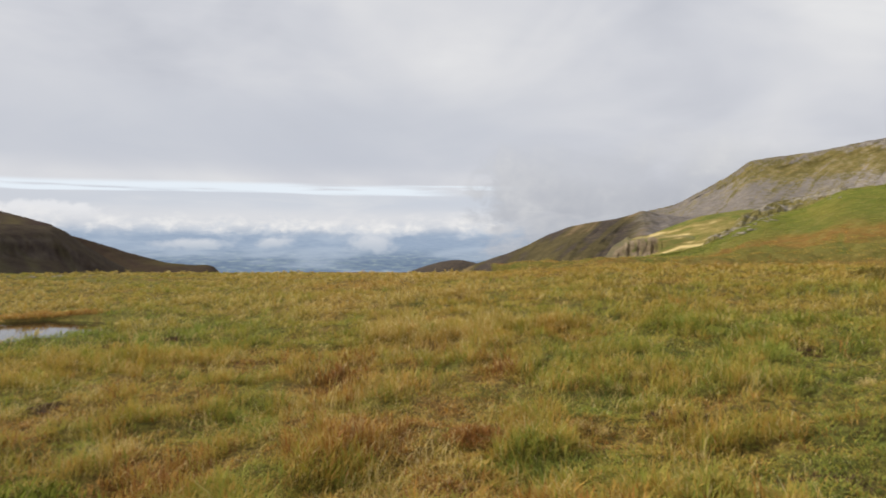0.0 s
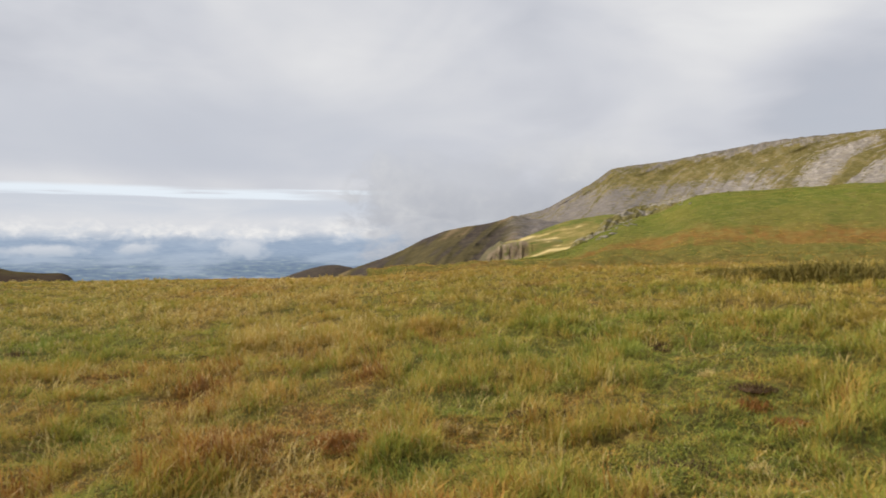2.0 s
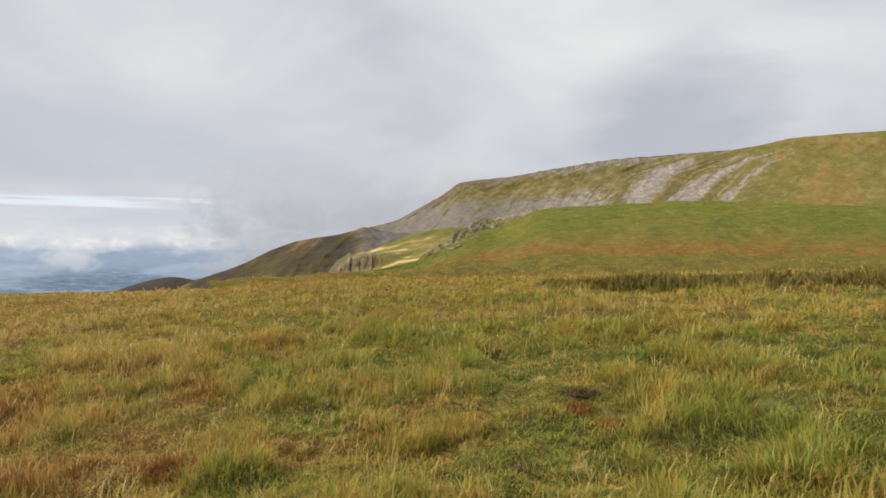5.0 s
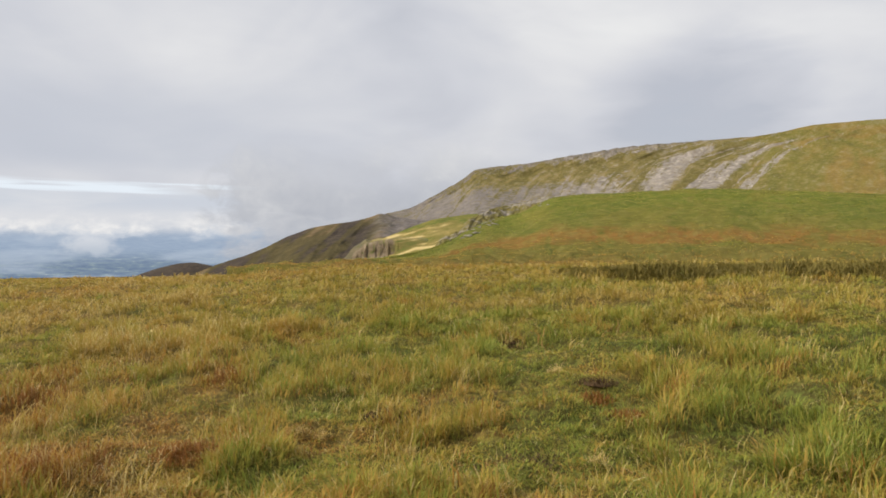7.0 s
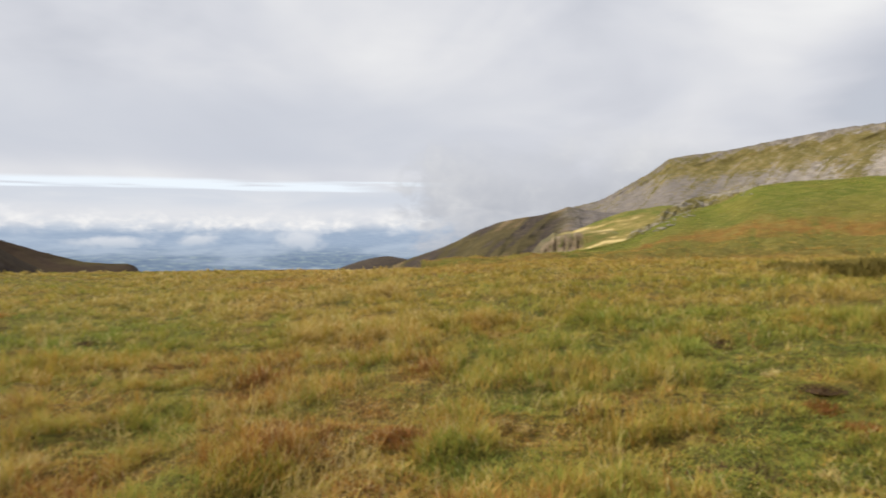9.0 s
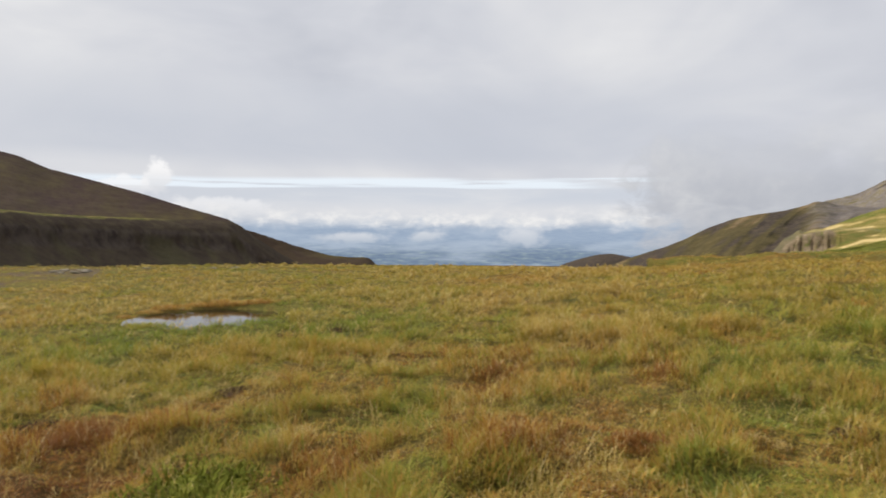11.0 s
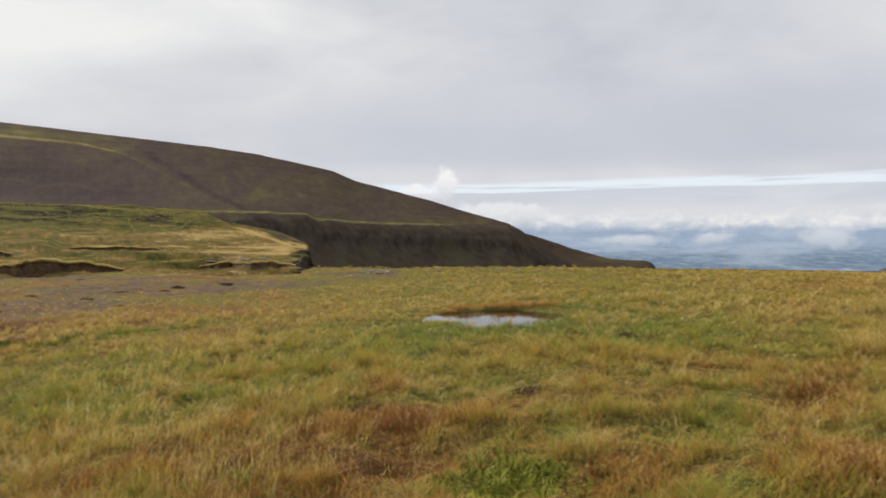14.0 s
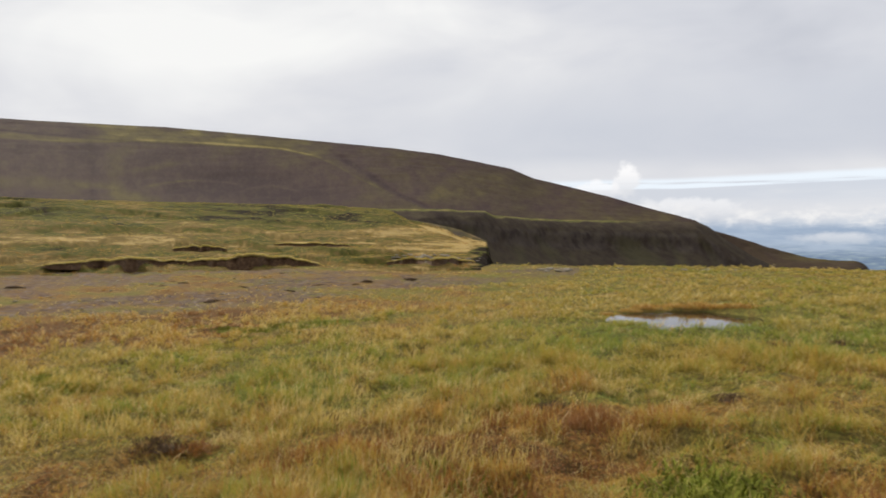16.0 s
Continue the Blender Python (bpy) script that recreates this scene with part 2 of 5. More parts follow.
def moor(x, y):
    """Height of the moor's turf."""
    r = np.hypot(x, y)
    near = step(75, 30, r)
    z = moor_base(x, y)
    f = pool_field(x, y)
    near = near * (0.15 + 0.85 * step(1.0, 1.8, f))
    lump = 0.13 * (fbm(x * 0.45, y * 0.45, 5, 3) - 0.5) + 0.28 * (fbm(x * 1.7, y * 1.7, 8, 3) - 0.5) + 0.07 * (vnoise(x * 5, y * 5, 9) - 0.5)
    z = z + lump * near + (1 - near) * step(3000, 200, r) * 0.5 * (fbm(x * 0.12, y * 0.12, 6, 3) - 0.5)
    far_bank = step(-0.2, 0.8, (x + 9.50) * -0.276 + (y - 16.8) * 0.96) * step(1.0, 1.12, f) * step(2.4, 1.4, f)
    hole = sum(0.16 * np.exp(-((x - hx) ** 2 + (y - hy) ** 2) / 0.05) for hx, hy in HOLES)
    mud = mud_field(x, y)
    step_up = 0.10 * np.abs(fbm(x * 0.9, y * 0.9, 12, 3) - 0.5) * 2 * mud
    return z - 0.27 * step(1.30, 0.90, f) + 0.07 * far_bank - hole - 0.10 * mud * step(0.45, 0.55, fbm(x * 0.35, y * 0.35, 13, 3)) + step_up


PATCHES = [(spot(a, e), w_, k) for a, e, w_, k in (
    (-63.5, -7.1, 1.3, -0.6), (-58.5, -6.8, 1.2, -0.5), (-31.0, -18.3, 0.45, -0.40), (-52.6, -15.0, 0.8, 0.26), (-72.0, -14.7, 0.8, 0.26), (-36.5, -5.6, 1.5, 0.35), (-33.0, -7.4, 1.2, -0.30), (-40.0, -15.0, 0.8, 0.24), (-47.0, -16.5, 0.9, 0.22), (-33.0, -13.0, 0.6, 0.18), (-29.0, -10.0, 1.0, 0.16), (-45.0, -10.5, 1.5, -0.12),
    (35.0, -12.0, 1.0, -0.08), (46.0, -11.5, 0.8, -0.12), (22.0, -9.0, 1.2, -0.08), (-10.0, -17.0, 0.6, 0.25), (-22.0, -16.5, 0.7, 0.22), (5.0, -10.5, 1.0, -0.12), (-6.0, -8.5, 1.6, 0.14), (12.0, -13.0, 0.7, -0.08), (-18.0, -10.0, 1.2, 0.12))]


def dryness(x, y):
    """0 green grass, 0.5 straw, 1 russet: how the turf's colour drifts over the moor."""
    r, a = np.hypot(x, y), np.degrees(np.arctan2(x, y))
    d = 0.37 + 0.55 * (fbm(x * 0.33, y * 0.33, 21, 3) - 0.5) + (0.45 + 0.60 * step(34, 10, r)) * (fbm(x * 1.6, y * 1.6, 22, 3, 0.65) - 0.5)
    # some terms use russet to darken the left ground as well
    d = d + 0.10 * step(-52, -40, a) * step(-4, -18, a) * step(16, 9, r) + 0.06 * step(18, 45, r) - 0.04 * step(-40, -55, a) * step(16, 24, r)
    d = d + 0.04 * step(5, 30, a) * step(30, 12, r) + 0.07 * step(-40, -12, a) * step(14, 35, r) + 0.10 * step(-20, -55, a)
    d = d - 0.05 * step(-12, -38, a) * step(9, 16, r) + 0.42 * step(-38, -54, a) * step(14, 20, r) * step(0.36, 0.56, fbm(x * 0.3, y * 0.45, 24, 3)) + 0.06 * step(-12, -30, a) * step(16, 9, r)
    d = d + 0.11 * step(-16, -4, a) * step(40, 26, a) * step(8, 15, r)
    e, wet = look_down(x, y), wet_zone(x, y)
    d = d + 0.26 * step(-58, -68, a) * step(-9.0, -7.0, e) * (1 - wet) - 0.10 * wet - 0.05 * step(8, 18, a) * step(16, 11, r) - 0.14 * step(-30, -46, a) * step(-6.5, -9.0, e) * step(-15, -13, e) * 1.5
    d = d - 0.10 * step(2, 14, a) - 0.06 * step(-8, -16, a) - 0.10 * step(-42, -36, a) * step(-8, -14, a) * step(-5, -6.5, e) + 0.08 * step(-60, -68, a) + (0.12 + 0.18 * step(-8, -18, a)) * step(-12.5, -15.5, e) * step(8, -2, a) * step(-72, -60, a) * step(0.40, 0.60, fbm(x * 0.9, y * 0.9, 25, 3, 0.6))
    d = d + 0.8 * (fbm(x * 0.8, y * 0.8, 26, 3, 0.6) - 0.45 + 0.28 * step(-11, -13.5, e)) * step(-34, -42, a) * step(-62, -54, a) * step(-7, -9, e)
    for (px, py), wide, k in PATCHES:
        d = d + (k if k < 0 else 0.6 * k) * np.exp(-((x - px) ** 2 + (y - py) ** 2) / wide ** 2)
    return d


def sheet(name, az_list, r_list, height, mat, attrs=()):
    """A polar sheet of ground."""
    A, R = np.meshgrid(np.radians(az_list), r_list, indexing="ij")
    X, Y = R * np.sin(A), R * np.cos(A)
    Z = height(X, Y)
    return grid_mesh(name, X, Y, Z, mat, {k: f(X, Y) for k, f in attrs})


def grid_mesh(name, X, Y, Z, mat, attrs=()):
    n, m = X.shape
    me = bpy.data.meshes.new(name)
    i = np.arange(n * m).reshape(n, m)
    quads = np.stack([i[:-1, :-1], i[1:, :-1], i[1:, 1:], i[:-1, 1:]], -1).reshape(-1, 4)[:, ::-1]
    fill(me, np.stack([X, Y, Z], -1).reshape(-1, 3), quads)
    for k, v in dict(attrs).items():
        if v.ndim == 3:
            me.attributes.new(k, "FLOAT_VECTOR", "POINT").data.foreach_set("vector", v.reshape(-1).astype(np.float32))
        else:
            me.attributes.new(k, "FLOAT", "POINT").data.foreach_set("value", v.reshape(-1).astype(np.float32))
    me.materials.append(mat)
    return new(name, me)


def fill(me, verts, faces, smooth=True):
    """Verts and same-sized faces from arrays."""
    n, k = faces.shape
    me.vertices.add(len(verts))
    me.vertices.foreach_set("co", np.asarray(verts, np.float32).reshape(-1))
    me.loops.add(n * k)
    me.loops.foreach_set("vertex_index", faces.reshape(-1).astype(np.int32))
    me.polygons.add(n)
    me.polygons.foreach_set("loop_start", np.arange(0, n * k, k, dtype=np.int32))
    me.polygons.foreach_set("use_smooth", np.full(n, smooth))
    me.update(calc_edges=True)


LAND = {}


def landform(name, az0, az1, rows, mat, na=400, nr=90, rough=0.0012, seed=1, fade=0.0, back=0.35, crumple=None, tone=None):
    """A hill seen across the moor: rows of (distance, elevation) as functions of the bearing, from its foot to its crest, and a slope away behind."""
    az = np.linspace(az0, az1, na)
    R = np.stack([np.asarray(r(az)) + 0 * az for r, _ in rows], 0)
    E = np.stack([np.asarray(e(az)) + 0 * az for _, e in rows], 0)
    Z = EYE + R * np.tan(np.radians(E))
    k = len(rows)
    s = np.linspace(0, k - 1, nr)
    lo = np.clip(np.floor(s).astype(int), 0, k - 2)
    f = (s - lo)[:, None]

    def along(V):
        # Catmull-Rom, held at the ends
        P0, P1, P2, P3 = V[np.maximum(lo - 1, 0)], V[lo], V[lo + 1], V[np.minimum(lo + 2, k - 1)]
        return 0.5 * (2 * P1 + (P2 - P0) * f + (2 * P0 - 5 * P1 + 4 * P2 - P3) * f ** 2 + (3 * P1 - P0 - 3 * P2 + P3) * f ** 3)

    RR, ZZ = along(R), along(Z)
    A = np.radians(az)[None, :] + 0 * RR
    arc = A * RR
    bump = fbm(arc / 22.0, RR / 22.0, seed, 4, 0.55) - 0.5
    inner = np.minimum(1, (k - 1 - s) * 2)[:, None]
    ZZ = ZZ + bump * rough * RR * 10 * (0.25 + 0.75 * inner)
    if crumple is not None:
        dr, dz = crumple(np.degrees(A), (s / (k - 1))[:, None] + 0 * RR, RR, np.degrees(np.arctan((ZZ - EYE) / RR)))
        RR, ZZ = RR + dr, ZZ + dz
    # slope behind the crest
    extra = np.linspace(0.02, 1, 10)[:, None]
    depth = RR[-1:] * 0.5
    RR2 = RR[-1:] + depth * extra
    ZZ2 = ZZ[-1:] - depth * back * extra ** 1.5
    U = np.degrees(A)
    V = (s / (k - 1))[:, None] + 0 * RR
    RR, ZZ = np.vstack([RR, RR2]), np.vstack([ZZ, ZZ2])
    U, V = np.vstack([U, U[:1] + 0 * RR2]), np.vstack([V, 1 + extra + 0 * RR2])
    A = np.radians(U)
    lay = np.stack([U, V, RR * 0.01], -1)
    LAND[name] = (U, V, RR, ZZ)
    attrs = {"lay": np.transpose(lay, (1, 0, 2)).copy()}
    if tone is not None:
        attrs["tone"] = tone(U, np.degrees(np.arctan((ZZ - EYE) / RR))).T.copy()
    return grid_mesh(name, (RR * np.sin(A)).T, (RR * np.cos(A)).T, ZZ.T, mat, attrs)


# ------------------------------------------------------------------ materials
GRASS = [(0.0, (0.136, 0.162, 0.038)), (0.22, (0.195, 0.193, 0.046)), (0.42, (0.238, 0.190, 0.047)), (0.60, (0.285, 0.200, 0.066)), (0.78, (0.30, 0.170, 0.050)), (0.92, (0.205, 0.092, 0.032)), (1.0, (0.15, 0.066, 0.026))]


def turf_build(n):
    pos = n.add("ShaderNodeTexCoord").outputs["Object"]
    d = n.attr("dry")
    d = n.math("ADD", d, n.math("MULTIPLY", n.math("SUBTRACT", n.noise(pos, 3.0, 6.0, 0.65), 0.5), 0.9))
    col = n.ramp(d, GRASS)
    speck = n.noise(pos, 14.0, 5.0, 0.7)
    col = n.mix(n.smooth(speck, 0.36, 0.58, 0.0, 0.78), col, rgb(0.075, 0.056, 0.024))
    stones = n.noise(pos, 2.2, 7.0, 0.7)
    bare = n.ramp(stones, [(0.35, (0.050, 0.032, 0.026)), (0.52, (0.115, 0.080, 0.064)), (0.66, (0.24, 0.20, 0.182))])
    col = n.mix(n.math("MULTIPLY", n.attr("mud"), n.smooth(n.noise(pos, 1.6, 6.0, 0.7), 0.40, 0.56)), col, bare)
    return col, n.noise(pos, 9.0, 6.0, 0.7), 0.9, 0.06


LEAF = [(p, (col[0] * 1.78, col[1] * 1.78, col[2] * 1.24)) for p, col in GRASS]


def blade_build(n):
    d, t = n.attr("dry"), n.attr("tip")
    col = n.ramp(n.math("ADD", d, n.math("MULTIPLY", t, 0.10)), LEAF)
    # shade low in the sward is painted into the roots, along with dead thatch
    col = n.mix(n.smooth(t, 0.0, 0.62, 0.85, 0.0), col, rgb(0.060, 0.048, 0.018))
    col = n.mix(n.math("MULTIPLY", n.smooth(t, 0.15, 0.8), n.attr("straw")), col, rgb(0.78, 0.64, 0.32))
    return col, None, 0, 0


def grain(n, col, pos, scale, amount, dark, light):
    """Breaks a surface up at two fine scales with a darker and a lighter tint."""
    for k, scale_k in ((1.0, scale), (0.8, scale * 3.7)):
        g = n.noise(pos, scale_k, 3.0, 0.6)
        col = n.mix(n.smooth(g, 0.50, 0.34, 0.0, amount * k), col, rgb(*dark))
        col = n.mix(n.smooth(g, 0.50, 0.66, 0.0, amount * k), col, rgb(*light))
    return col


def hill_coords(n):
    """bearing and height fraction across a hill's face, and both together with streaks down the slope."""
    s = n.add("ShaderNodeSeparateXYZ", {0: n.attr("lay", "Vector")})
    return s.outputs[0], s.outputs[1]


def meadow_build(n):
    u, v = hill_coords(n)
    pos = n.add("ShaderNodeTexCoord").outputs["Object"]
    band = n.noise(n.vec(n.math("MULTIPLY", u, 0.14), n.math("MULTIPLY", v, 5.0)), 1.6, 6.0, 0.65, 0.3)
    d = n.math("ADD", v, n.math("MULTIPLY", n.math("SUBTRACT", band, 0.5), 0.20))
    d = n.math("ADD", d, n.math("MULTIPLY", n.math("SUBTRACT", n.noise(pos, 0.30, 7.0, 0.75), 0.5), 0.12))
    patch = n.noise(n.vec(n.math("MULTIPLY", u, 0.22), n.math("MULTIPLY", v, 4.0), 5.0), 1.5, 7.0, 0.65, 0.6)
    col = n.ramp(d, [(0.10, (0.23, 0.13, 0.036)), (0.19, (0.22, 0.125, 0.036)), (0.24, (0.155, 0.122, 0.030)), (0.36, (0.155, 0.135, 0.030)), (0.40, (0.255, 0.122, 0.034)), (0.45, (0.245, 0.125, 0.034)), (0.49, (0.160, 0.150, 0.031)), (0.58, (0.134, 0.146, 0.027)), (0.8, (0.146, 0.168, 0.028)), (0.97, (0.145, 0.145, 0.034))])
    col = n.mix(n.smooth(patch, 0.48, 0.60, 0.0, 0.45), col, rgb(0.205, 0.165, 0.038))
    col = n.mix(n.smooth(patch, 0.47, 0.36, 0.0, 0.6), col, rgb(0.115, 0.140, 0.026))
    fleck = n.noise(n.vec(n.math("MULTIPLY", u, 0.9), n.math("MULTIPLY", v, 26.0)), 1.4, 7.0, 0.75, 0.3)
    col = n.mix(n.smooth(fleck, 0.50, 0.62, 0.0, 0.55), col, rgb(0.26, 0.215, 0.07))
    col = n.mix(n.smooth(fleck, 0.48, 0.38, 0.0, 0.32), col, rgb(0.085, 0.098, 0.020))
    col = grain(n, col, pos, 0.45, 0.30, (0.085, 0.098, 0.020), (0.25, 0.225, 0.06))
    return col, n.noise(pos, 0.8, 7.0, 0.7), 0.8, 0.6


BANK_STOPS = [(0.15, (0.085, 0.100, 0.024)), (0.35, (0.135, 0.150, 0.034)), (0.52, (0.190, 0.165, 0.048)), (0.70, (0.30, 0.235, 0.085)), (0.90, (0.58, 0.46, 0.22))]


def bank_build(n):
    u, v = hill_coords(n)
    pos = n.add("ShaderNodeTexCoord").outputs["Object"]
    k = n.math("ADD", n.attr("tone"), n.math("MULTIPLY", n.math("SUBTRACT", n.noise(pos, 0.12, 7.0, 0.7), 0.5), 0.35))
    col = n.ramp(k, BANK_STOPS)
    col = grain(n, col, pos, 0.30, 0.22, (0.075, 0.075, 0.020), (0.36, 0.29, 0.12))
    return col, n.noise(pos, 0.3, 7.0, 0.7), 0.8, 0.8


def scree_build(n):
    u, v = hill_coords(n)
    pos = n.add("ShaderNodeTexCoord").outputs["Object"]
    slant = n.math("ADD", u, n.math("MULTIPLY", v, -10.6))
    streak = n.noise(n.vec(n.math("MULTIPLY", slant, 1.25), n.math("MULTIPLY", v, 2.0)), 1.3, 6.0, 0.65, 0.3)
    lump = n.noise(pos, 0.06, 7.0, 0.7)

    def run(at, wide):
        return n.smooth(n.math("ABSOLUTE", n.math("SUBTRACT", slant, at)), wide, wide * 0.3)

    lower = n.smooth(v, 0.90, 0.75)
    steep = n.math("ADD", u, n.math("MULTIPLY", v, -18.0))

    def fan(at, wide):
        # widens towards the foot
        d = n.math("ABSOLUTE", n.math("SUBTRACT", steep, at))
        w_ = n.math("MULTIPLY", n.smooth(v, 0.85, 0.40, 0.35, 1.15), wide)
        return n.smooth(n.math("DIVIDE", d, w_), 1.0, 0.4)

    runs = n.math("MULTIPLY", n.math("MAXIMUM", run(32.6, 1.9), n.math("MAXIMUM", fan(33.0, 1.5), n.math("MULTIPLY", n.math("MAXIMUM", fan(29.4, 0.7), fan(36.0, 0.6)), 0.7))), lower)
    flank = n.smooth(n.math("ADD", u, n.math("MULTIPLY", n.math("SUBTRACT", v, 0.75), 6.0)), 25.0, 19.5)
    foot = n.math("MULTIPLY", n.smooth(n.math("ADD", v, n.math("MULTIPLY", n.math("SUBTRACT", u, 28.0), 0.004)), 0.60, 0.46), n.smooth(u, 38.0, 33.0))
    edge = n.math("MULTIPLY", n.smooth(n.math("ADD", v, n.math("MULTIPLY", n.math("SUBTRACT", lump, 0.5), 0.35)), 0.75, 0.87), n.math("MULTIPLY", n.smooth(u, 41.0, 37.0), n.smooth(u, 24.0, 33.0, 0.65, 0.95)))
    base = n.math("MAXIMUM", n.math("MAXIMUM", runs, flank), n.math("MAXIMUM", foot, edge))
    grit = n.noise(pos, 0.26, 8.0, 0.85)
    mask = n.math("ADD", n.math("MULTIPLY", base, 0.46), n.math("MULTIPLY", n.math("SUBTRACT", streak, 0.5), 1.25))
    mask = n.math("ADD", mask, n.math("MULTIPLY", n.math("SUBTRACT", lump, 0.5), 0.9))
    mask = n.math("ADD", mask, n.math("MULTIPLY", n.math("SUBTRACT", grit, 0.5), 2.1))
    thread = n.noise(n.vec(n.math("MULTIPLY", steep, 1.5), n.math("MULTIPLY", v, 2.2), 6.0), 1.5, 4.0, 0.6, 0.2)
    mask = n.math("ADD", mask, n.math("MULTIPLY", n.smooth(thread, 0.54, 0.66, 0.0, 0.42), n.math("MULTIPLY", n.smooth(u, 30.0, 36.0), n.smooth(u, 49.0, 44.0))))
    mask = n.math("ADD", mask, n.smooth(u, 42.0, 50.0, 0.0, -0.10))
    stone = n.ramp(n.noise(pos, 0.16, 8.0, 0.78), [(0.3, (0.16, 0.142, 0.130)), (0.52, (0.29, 0.258, 0.236)), (0.70, (0.54, 0.485, 0.43))])
    # stone is toned darker towards the left flank
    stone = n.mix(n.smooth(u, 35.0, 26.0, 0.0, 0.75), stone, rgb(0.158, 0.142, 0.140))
    grass = n.ramp(n.math("ADD", n.math("MULTIPLY", streak, 0.5), n.math("MULTIPLY", n.noise(pos, 0.05, 6.0, 0.65), 0.5)), [(0.36, (0.105, 0.092, 0.028)), (0.5, (0.158, 0.130, 0.042)), (0.64, (0.25, 0.188, 0.078))])
    swell = n.noise(n.vec(n.math("MULTIPLY", u, 0.35), n.math("MULTIPLY", v, 5.0), 2.0), 1.2, 4.0, 0.55, 0.4)
    rolling = n.ramp(swell, [(0.36, (0.128, 0.130, 0.030)), (0.50, (0.172, 0.150, 0.036)), (0.62, (0.235, 0.160, 0.046))])
    grass = n.mix(n.smooth(u, 42.0, 47.0, 0.0, 0.75), grass, rolling)
    rib = n.noise(n.vec(n.math("MULTIPLY", u, 3.5), n.math("MULTIPLY", v, 3.0)), 1.3, 4.0, 0.6, 0.2)
    stone = n.mix(n.math("MULTIPLY", edge, n.smooth(rib, 0.56, 0.40, 0.15, 0.75)), stone, rgb(0.098, 0.086, 0.075))
    col = n.mix(n.smooth(mask, 0.14, 0.44), grass, stone)
    col = n.mix(n.math("MULTIPLY", n.smooth(v, 0.965, 0.985), n.smooth(u, 46.0, 40.0, 0.0, 0.7)), col, rgb(0.10, 0.082, 0.058))
    col = grain(n, col, pos, 0.11, 0.26, (0.085, 0.078, 0.042), (0.33, 0.28, 0.19))
    return col, n.noise(pos, 0.15, 8.0, 0.75), 0.5, 1.3


def fell_build(n):
    u, v = hill_coords(n)
    pos = n.add("ShaderNodeTexCoord").outputs["Object"]
    rough_n = n.noise(pos, 0.06, 7.0, 0.7)
    k = n.math("ADD", n.attr("tone"), n.math("MULTIPLY", n.math("SUBTRACT", rough_n, 0.5), 0.45))
    col = n.ramp(k, [(0.18, (0.072, 0.058, 0.052)), (0.34, (0.086, 0.072, 0.036)), (0.50, (0.108, 0.088, 0.042)), (0.60, (0.165, 0.120, 0.066)), (0.78, (0.25, 0.185, 0.11))])
    spill = n.smooth(n.math("ADD", u, n.math("MULTIPLY", n.math("SUBTRACT", rough_n, 0.5), 6.0)), 14.2, 17.6, 0.0, 0.95)
    col = n.mix(spill, col, n.ramp(n.noise(pos, 0.16, 8.0, 0.78), [(0.3, (0.13, 0.115, 0.11)), (0.55, (0.225, 0.20, 0.19)), (0.75, (0.34, 0.31, 0.29))]))
    col = grain(n, col, pos, 0.09, 0.25, (0.044, 0.038, 0.020), (0.18, 0.145, 0.075))
    return col, n.noise(pos, 0.06, 8.0, 0.7), 0.9, 5.0


def heather_build(n):
    u, v = hill_coords(n)
    streak = n.noise(n.vec(n.math("MULTIPLY", n.math("ADD", u, n.math("MULTIPLY", v, 7.0)), 0.60), n.math("MULTIPLY", v, 2.6)), 1.5, 7.0, 0.62, 0.5)
    k = n.math("ADD", n.attr("tone"), n.math("MULTIPLY", n.math("SUBTRACT", streak, 0.5), 0.28))
    k = n.math("ADD", k, n.math("MULTIPLY", n.math("SUBTRACT", n.noise(n.vec(u, n.math("MULTIPLY", v, 7.5), 4.0), 0.9, 7.0, 0.66), 0.5), 0.18))
    col = n.ramp(k, [(0.05, (0.030, 0.017, 0.020)), (0.3, (0.049, 0.031, 0.029)), (0.5, (0.062, 0.046, 0.026)), (0.75, (0.105, 0.086, 0.028)), (0.95, (0.22, 0.175, 0.06))])
    even = n.vec(u, n.math("MULTIPLY", v, 7.5))
    col = grain(n, col, even, 1.6, 0.22, (0.020, 0.013, 0.012), (0.082, 0.064, 0.036))
    return col, n.noise(even, 1.8, 6.0, 0.62), 0.5, 1.5


def shelf_build(n):
    u, v = hill_coords(n)
    pos = n.add("ShaderNodeTexCoord").outputs["Object"]
    d = n.math("ADD", n.attr("tone"), n.math("MULTIPLY", n.math("SUBTRACT", n.noise(pos, 0.5, 7.0, 0.72), 0.5), 0.42))
    fine = n.noise(n.vec(n.math("MULTIPLY", u, 1.2), n.math("MULTIPLY", v, 30.0)), 1.6, 5.0, 0.65)
    d = n.math("ADD", d, n.math("MULTIPLY", n.math("SUBTRACT", fine, 0.5), 0.75))
    col = n.ramp(d, [(0.0, (0.020, 0.015, 0.011)), (0.12, (0.048, 0.040, 0.016)), (0.26, (0.076, 0.078, 0.020)), (0.42, (0.112, 0.104, 0.026)), (0.58, (0.150, 0.108, 0.036)), (0.76, (0.225, 0.158, 0.056)), (0.97, (0.42, 0.31, 0.13))])
    return col, n.noise(pos, 0.7, 8.0, 0.7), 0.9, 0.8


